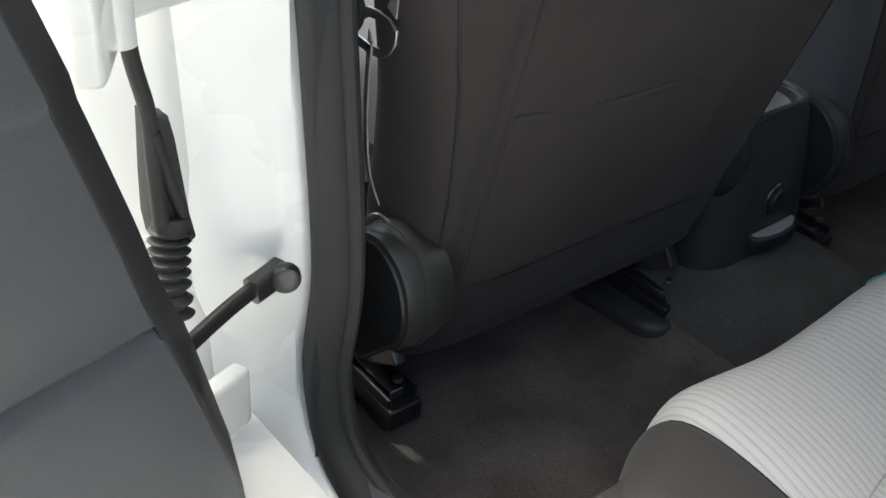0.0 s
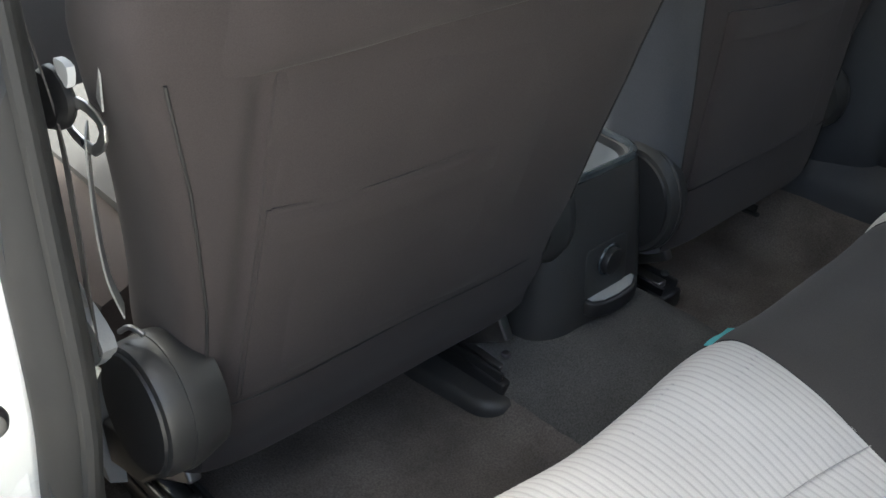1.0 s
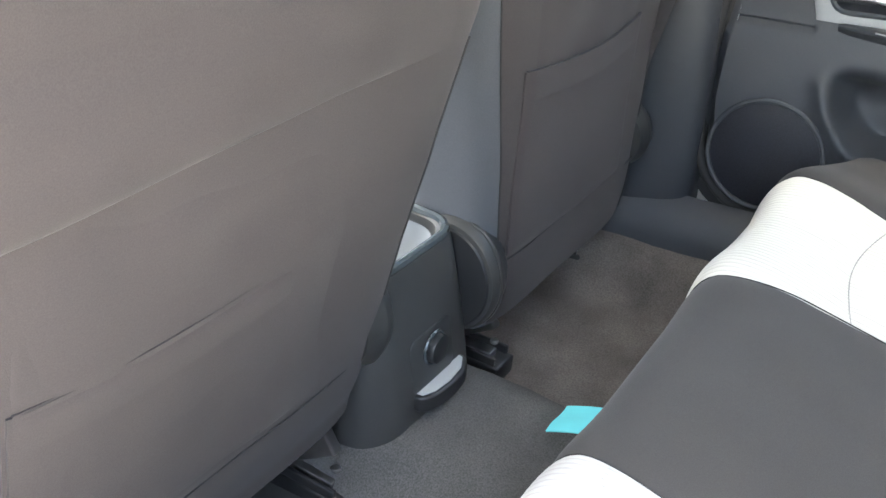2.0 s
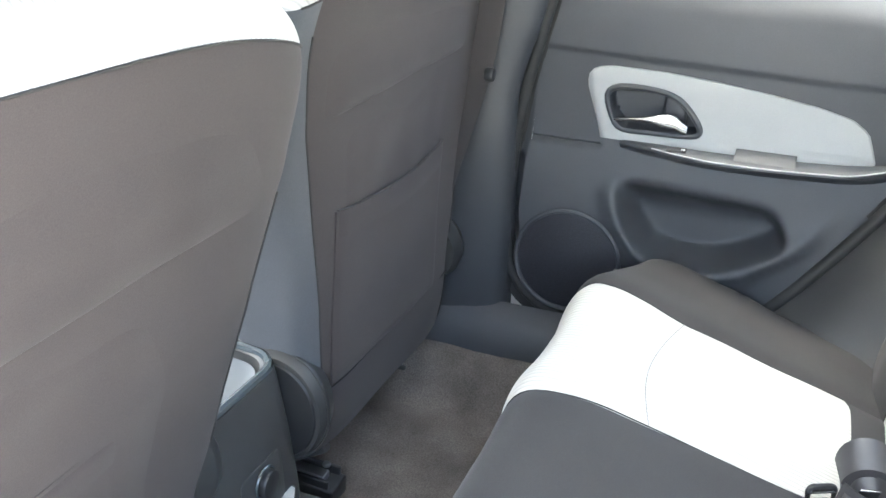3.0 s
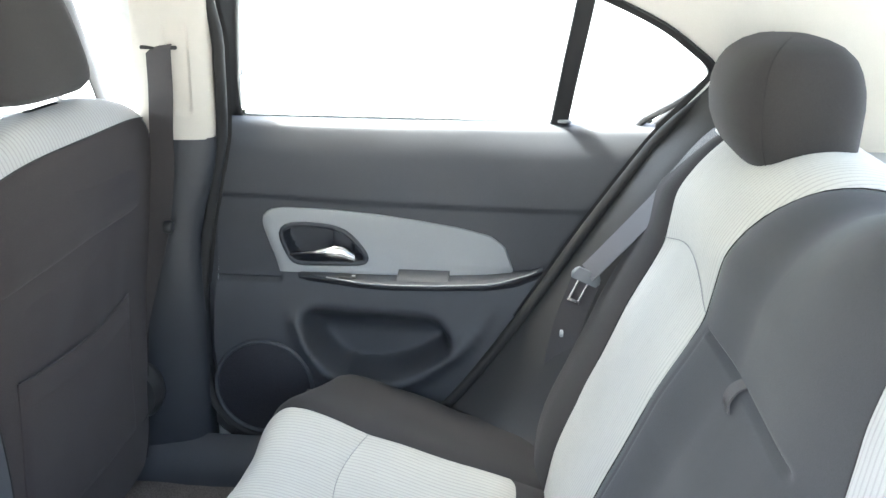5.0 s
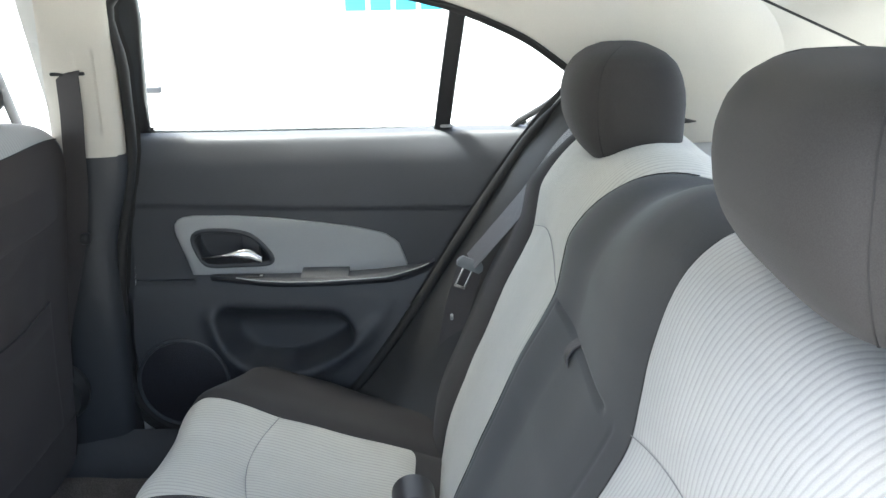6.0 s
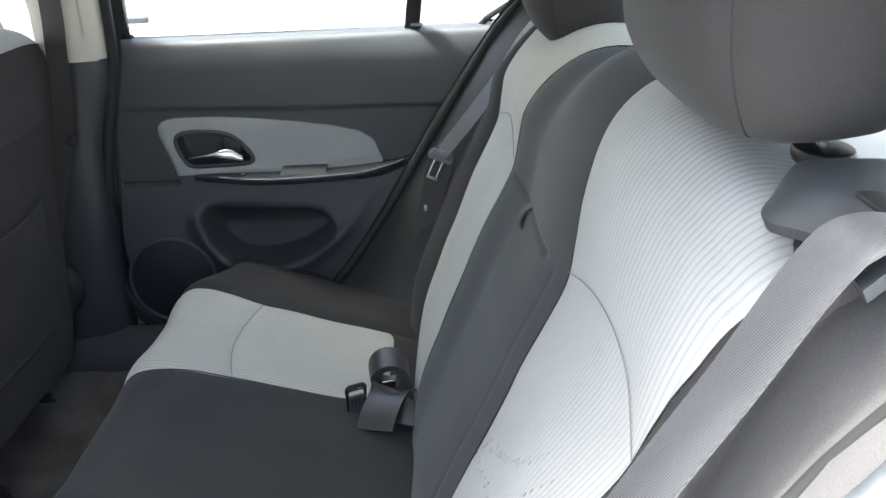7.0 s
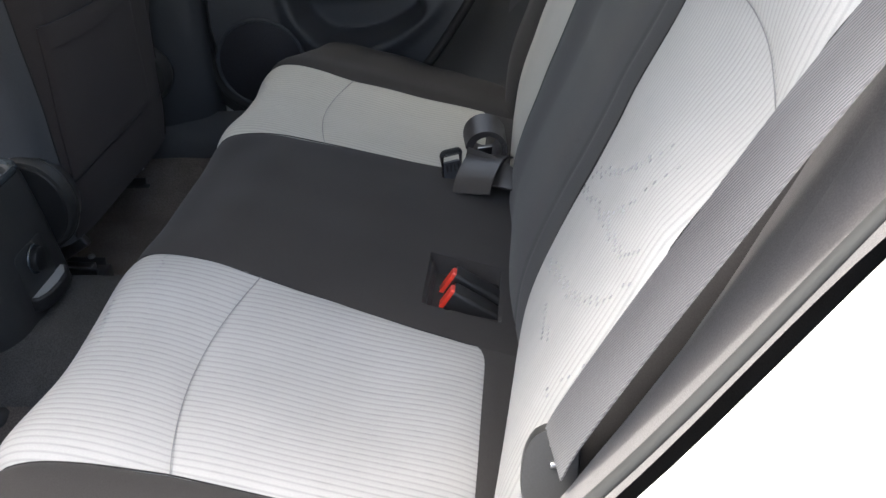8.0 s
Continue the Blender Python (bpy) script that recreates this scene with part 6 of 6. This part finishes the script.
plate = [(-0.012, -0.058), (0.016, -0.058), (0.022, -0.022), (0.022, 0.004), (0.010, 0.014), (-0.008, 0.010), (-0.018, -0.008), (-0.020, -0.034)]
ma = Matrix(((0, 0.35, -0.94, -0.604), (-1, 0, 0, -0.772), (0, 0.94, 0.35, 0.668), (0, 0, 0, 1)))
part("anchor_plate", loft([[tuple(ma @ Vector((a * k, b * k, h))) for a, b, z_ in [(q.x, q.y, 0) for q in round_poly([(x, y, 0) for x, y in plate], 3)]] for k, h in ((1.0, -0.012), (1.0, -0.003), (0.94, 0.002))]), CONSOLE, belt, "grey anchor cover")
for dy in (-0.012, 0.004):
    part("anchor_bolt", disc(0.0028, 0.005, tuple(ma @ Vector((0.004, dy, 0.003))), "y", 0.001, 12), STEEL, belt, "steel anchor rivet")
part("anchor_strap", strap(smooth_line([(-0.585, -0.760, 0.61), (-0.570, -0.745, 0.56), (-0.565, -0.735, 0.50)], 6), (1, 0, 0), 0.03, 0.003), STEEL, belt, "steel anchor strap")
bez = thing("belt_guide", (-0.60, -0.99, 1.065), "dark plastic belt guide on the backrest's shoulder", "belt guide")
def guide_top(u, v):
    """A smooth cap: steep at its front edge, flat behind, rounded at its inner end."""
    y = -0.990 - 0.022 * ease(0.40, 0.62, u) * (1 - v) - 0.028 * (1 - ease(-0.10, 0.45, u)) * (1 - v) ** 2 - 0.115 * v
    x = -0.512 - 0.168 * u - 0.010 * (1 - ease(0.0, 0.35, u)) * abs(2 * v - 1) ** 2.5
    z = 1.071 + 0.022 * ease(-0.06, 0.30, v) ** 0.8 - 0.003 * (1 - ease(0.0, 0.10, u)) ** 2 - 0.006 * ease(0.8, 1.0, u)
    return (x, y, z)
part("cover", thick(grid(guide_top, 30, 30), (0.002, -0.004, -0.008)), PLASTIC, bez, "smooth dark plastic cover")
part("slot", box((0.078, 0.020, 0.004), (-0.640, -1.046, 1.0945), (0, 0, 0), 0.0015), PLASTIC_BLACK, bez)

# middle belt, rolled up on the cushion
mb = thing("middle_seat_belt", (0.25, -0.68, 0.53), "dark rolled middle seat belt with tongue lying on the cushion", "seat belt", "seat belts")
pts = []
for k in range(120):
    a = 2 * math.pi * 4.3 * k / 119
    r = 0.0315 - 0.0024 * a / (2 * math.pi)
    pts.append((0.232 + 0.0010 * a / (2 * math.pi), -0.686 + r * math.cos(a), 0.549 + r * math.sin(a)))
part("roll", strap(pts, (1, 0.12, 0.25), 0.047, 0.0020), WEB_SMOOTH, mb, "dark rolled webbing")
part("fold", strap(smooth_line([(0.222, -0.699, 0.530), (0.196, -0.692, 0.542), (0.165, -0.684, 0.546), (0.132, -0.674, 0.536), (0.112, -0.668, 0.520)], 8), (-0.42, -0.9, 0.05), 0.060, 0.0025), WEB_SMOOTH, mb, "dark folded webbing")
part("fold_under", strap(smooth_line([(0.205, -0.655, 0.528), (0.160, -0.690, 0.534), (0.135, -0.735, 0.526), (0.150, -0.78, 0.505)], 8), (0.8, 0.4, 0.25), 0.048, 0.0025), WEB_SMOOTH, mb, "dark folded webbing")
part("roll_plate", box((0.020, 0.022, 0.003), (0.205, -0.686, 0.546), (0, 60, 12), 0.0012), CHROME, mb, "steel tongue plate inside the roll")
fr = round_rect(0.052, 0.030, 0.006)
mf = pose(0.178, -0.637, 0.534, 90, 0, -62)
part("tongue_frame", tube([mf @ Vector((b, a, 0)) for a, b in fr], 0.0035, 8, closed=True), PLASTIC_BLACK, mb, "black tongue grip")
grip = part("tongue_grip", loft([[tuple(mf @ Vector((a, b - 0.008, h))) for a, b in round_rect(0.028, 0.034, 0.004)] for h in (-0.003, 0.003)]), PLASTIC, mb, "ridged tongue grip")
for k in range(4):
    part("ridge", box((0.0025, 0.012, 0.003), tuple(mf @ Vector((-0.009 + 0.006 * k, 0.0, 0.0035))), (90, 0, -62), 0.0008), PLASTIC_BLACK, grip)
part("tongue_bar", sweep([mf @ Vector((-0.014, 0.020, 0)), mf @ Vector((0.014, 0.020, 0))], round_rect(0.006, 0.003, 0.001)), CHROME, mb, "steel tongue bar")

# red-buttoned buckles in their well
bu = thing("belt_buckle", (-0.12, -0.672, 0.46), "black belt buckles with red buttons sunk in the cushion", "belt buckle")
for x0, k0 in ((-0.106, 0.0), (-0.140, -0.004)):
    # local x: thickness, y: along the button, z: out of the end face
    mbk = Matrix(((1, 0, 0, x0), (0, -0.58, 0.81, -0.650), (0, 0.81, 0.58, 0.503 + k0), (0, 0, 0, 1)))
    part("housing", loft([[tuple(mbk @ Vector((a * k, b * k, h))) for a, b in round_rect(0.027, 0.050, 0.005)] for k, h in ((0.9, -0.085), (1.0, -0.05), (1.0, -0.003), (0.95, 0.0))]), PLASTIC_BLACK, bu, "black buckle housing")
    part("button", loft([[tuple(mbk @ Vector((a * k - 0.002, b * k + 0.001, h))) for a, b in round_rect(0.016, 0.044, 0.003)] for k, h in ((1.0, -0.004), (1.0, 0.003), (0.93, 0.0048))]), RED, bu, "red release button")
    part("slot", loft([[tuple(mbk @ Vector((a + 0.0085, b, h))) for a, b in round_rect(0.003, 0.030, 0.001)] for h in (-0.004, 0.0008)]), PLASTIC_BLACK, bu)

# front belts on the pillars
for side, yb in ((1, -0.078), (-1, 0.035)):
    fb = thing("front_seat_belt", (side * 0.64, yb, 0.45), "dark front seat belt hanging from the pillar", "seat belt", "seat belts")
    x0 = 0.606
    line = smooth_line([(side * 0.602, -0.104, 1.152), (side * 0.601, -0.103, 1.140), (side * 0.617, -0.096, 1.080), (side * 0.628, -0.088, 1.020), (side * 0.634, -0.082, 0.94), (side * 0.630, -0.066, 0.84), (side * 0.615, -0.03, 0.70), (side * 0.60, 0.02, 0.50)], 8)
    if side > 0:
        part("webbing", strap(line, (0.35 * side, 1, 0), 0.047), WEB_DARK, fb, "dark belt webbing")
        part("belt_button", disc(0.011, 0.016, (side * 0.622, -0.090, 0.855), "y", 0.004, 18), PLASTIC_BLACK, fb, "black belt button")
    lc = part("loop_cover", loft([[(side * (0.612 - 0.38 * dz - d), yb - 0.024 + dy * k, 1.186 + dz * k) for dy, dz in round_rect(0.072, 0.078, 0.014)] for k, d in ((1.0, 0.0), (1.0, 0.008), (0.94, 0.014), (0.80, 0.016))]), BEIGE, fb, "pale belt loop cover")
    part("loop_slot", box((0.008, 0.058, 0.006), (side * 0.606, yb - 0.024, 1.1485), (0, 0, 0), 0.002), PLASTIC_BLACK, lc)
    if side < 0:
        # tongue: a slotted steel plate with a black grip, hanging between pillar and seat
        corner = round_poly([(0.017, 0.822, 0), (-0.024, 0.818, 0), (-0.003, 0.793, 0), (0.046, 0.796, 0)], 3)
        part("tongue_plate", sweep([Vector((-0.606 + 0.1 * p.x, p.x, p.y)) for p in corner], round_rect(0.0085, 0.003, 0.001), up=(1, 0, 0), closed=True), BRIGHT_STEEL, fb, "steel belt tongue")
        grip = round_poly([(0.030, 0.800, 0), (0.020, 0.826, 0), (0.050, 0.842, 0), (0.105, 0.800, 0), (0.140, 0.776, 0), (0.100, 0.776, 0), (0.060, 0.790, 0)], 3)
        part("tongue_grip", loft([[(x, p.x * k + 0.06 * (1 - k), p.y * k + 0.806 * (1 - k)) for p in grip] for k, x in ((0.85, -0.616), (1.0, -0.611), (1.0, -0.606), (0.85, -0.601))]), PLASTIC_BLACK, fb, "black tongue grip")
        part("tongue_cap", loft([[(x, p.x, p.y) for p in round_poly([(0.018, 0.848, 0), (0.036, 0.850, 0), (0.034, 0.840, 0), (0.022, 0.832, 0)], 3)] for x in (-0.609, -0.603)]), WHITE_WALL, fb, "white tongue cap")
        # the pale pieces carry their sunlight in the webbing's colour
        part("outer_webbing", strap(smooth_line([(-0.628, -0.004, 1.10), (-0.612, -0.012, 0.98), (-0.602, -0.010, 0.90), (-0.600, -0.004, 0.83)], 8), (0.35, 1, 0), 0.040), WEB_SUNLIT, fb, "belt webbing coloured pale as if sunlit")
        # added dark band that blocks the bright cushion behind the gap
        part("gap_webbing", strap(smooth_line([(-0.640, 0.055, 1.05), (-0.625, 0.056, 0.92), (-0.606, 0.054, 0.80), (-0.602, 0.054, 0.70), (-0.602, 0.052, 0.60)], 8), (0.35, 1, 0), 0.050), WEB_DARK, fb, "dark belt webbing added to darken the gap beside the pillar")
        part("lap_webbing", strap(smooth_line([(-0.600, 0.020, 0.80), (-0.600, 0.024, 0.74), (-0.598, 0.022, 0.68), (-0.592, 0.014, 0.645)], 8), (0.5, 0.87, -0.3), 0.030), WEB_SUNLIT, fb, "lap webbing on edge, coloured pale as if sunlit")
        part("anchor_webbing", strap(smooth_line([(-0.620, 0.150, 0.780), (-0.616, 0.118, 0.740), (-0.612, 0.085, 0.690), (-0.610, 0.045, 0.640)], 8), (0.2, 0.9, 0.6), 0.024), WEB_SUNLIT, fb, "belt webbing at its anchor, coloured pale as if sunlit")

# teal cloth tag at the cushion's front corner
tg = thing("cloth_tag", (0.045, -0.21, 0.43), "small teal cloth tag on the cushion edge", "tag")
part("flag", thick(grid(lambda u, v: (0.015 + 0.055 * u, -0.235 + 0.045 * v, 0.454 - 0.016 * v ** 1.2 + 0.002 * math.sin(6 * u)), 8, 8), (0, -0.001, -0.001)), TEAL, tg)

# ---- outside ----
truck = thing("box_truck", (5.2, -0.2, 0.0), "white box truck parked alongside with cyan lettering bars", "truck")
part("cargo_box", box((2.2, 7.0, 3.0), (5.4, -1.2, 1.55), (0, 0, 0), 0.03), WHITE_WALL, truck, "white cargo box")
for y in (0.56, -0.9, -2.4):
    part("seam_post", box((0.03, 0.05, 2.35), (4.295, y, 1.85), (0, 0, 0), 0.006), WHITE_WALL, truck)
part("door_latch", box((0.04, 0.11, 0.035), (4.285, 0.92, 0.65), (0, 0, 0), 0.008), PLASTIC, truck, "dark door latch")
part("door_lamp", box((0.04, 0.11, 0.11), (4.285, 0.92, 0.53), (0, 0, 0), 0.01), TRIM_GREY, truck, "grey side lamp")
for k in range(4):
    part("lettering_bar", box((0.01, 0.11, 0.22), (4.293, -0.22 - 0.135 * k, 1.158), (0, 0, 0), 0.002), CYAN, truck, "cyan painted bar")
part("chassis", box((1.2, 6.4, 0.18), (5.4, -1.0, 0.25), (0, 0, 0), 0.02), BLACK_METAL, truck)
for y in (2.0, -4.2):
    w = part("wheel", disc(0.42, 0.26, (4.55, y, 0.42), "x", 0.05, 40), TYRE, truck, "black tyre")
    part("rim", disc(0.24, 0.02, (4.415, y, 0.42), "x", 0.006, 32), STEEL, w, "steel rim")

car = thing("parked_car", (4.6, 4.5, 0.0), "white car parked ahead in the sun", "car")
sec = [(0.0, 0.30), (0.12, 0.62), (0.8, 0.82), (1.25, 0.90), (1.75, 1.38), (2.7, 1.42), (3.5, 1.02), (4.2, 0.95), (4.35, 0.55), (4.3, 0.30)]
part("body", loft([[(4.6 + x, 2.6 + y * 1.0, z - (0.16 if abs(x) > 0.7 and z > 1.0 else 0.0)) for y, z in sec] for x in (-0.88, -0.8, -0.5, 0.5, 0.8, 0.88)]), PAINT, car, "white car body")
for y in (3.4, 6.1):
    for x in (3.76, 5.44):
        w = part("wheel", disc(0.32, 0.20, (x, y, 0.32), "x", 0.04, 40), TYRE, car, "black tyre")
        part("rim", disc(0.21, 0.02, (x + (-0.095 if x < 4.6 else 0.095), y, 0.32), "x", 0.006, 30), STEEL, w, "alloy rim")
        for k in range(5):
            a = 2 * math.pi * k / 5
            part("spoke", box((0.02, 0.05, 0.19), (x + (-0.108 if x < 4.6 else 0.108), y + 0.10 * math.sin(a), 0.32 + 0.10 * math.cos(a)), (-math.degrees(a), 0, 0), 0.006), STEEL, w)
part("side_window", box((0.02, 1.5, 0.30), (3.735, 4.8, 1.08), (0, 8, 0), 0.01), PLASTIC_BLACK, car, "dark side window")
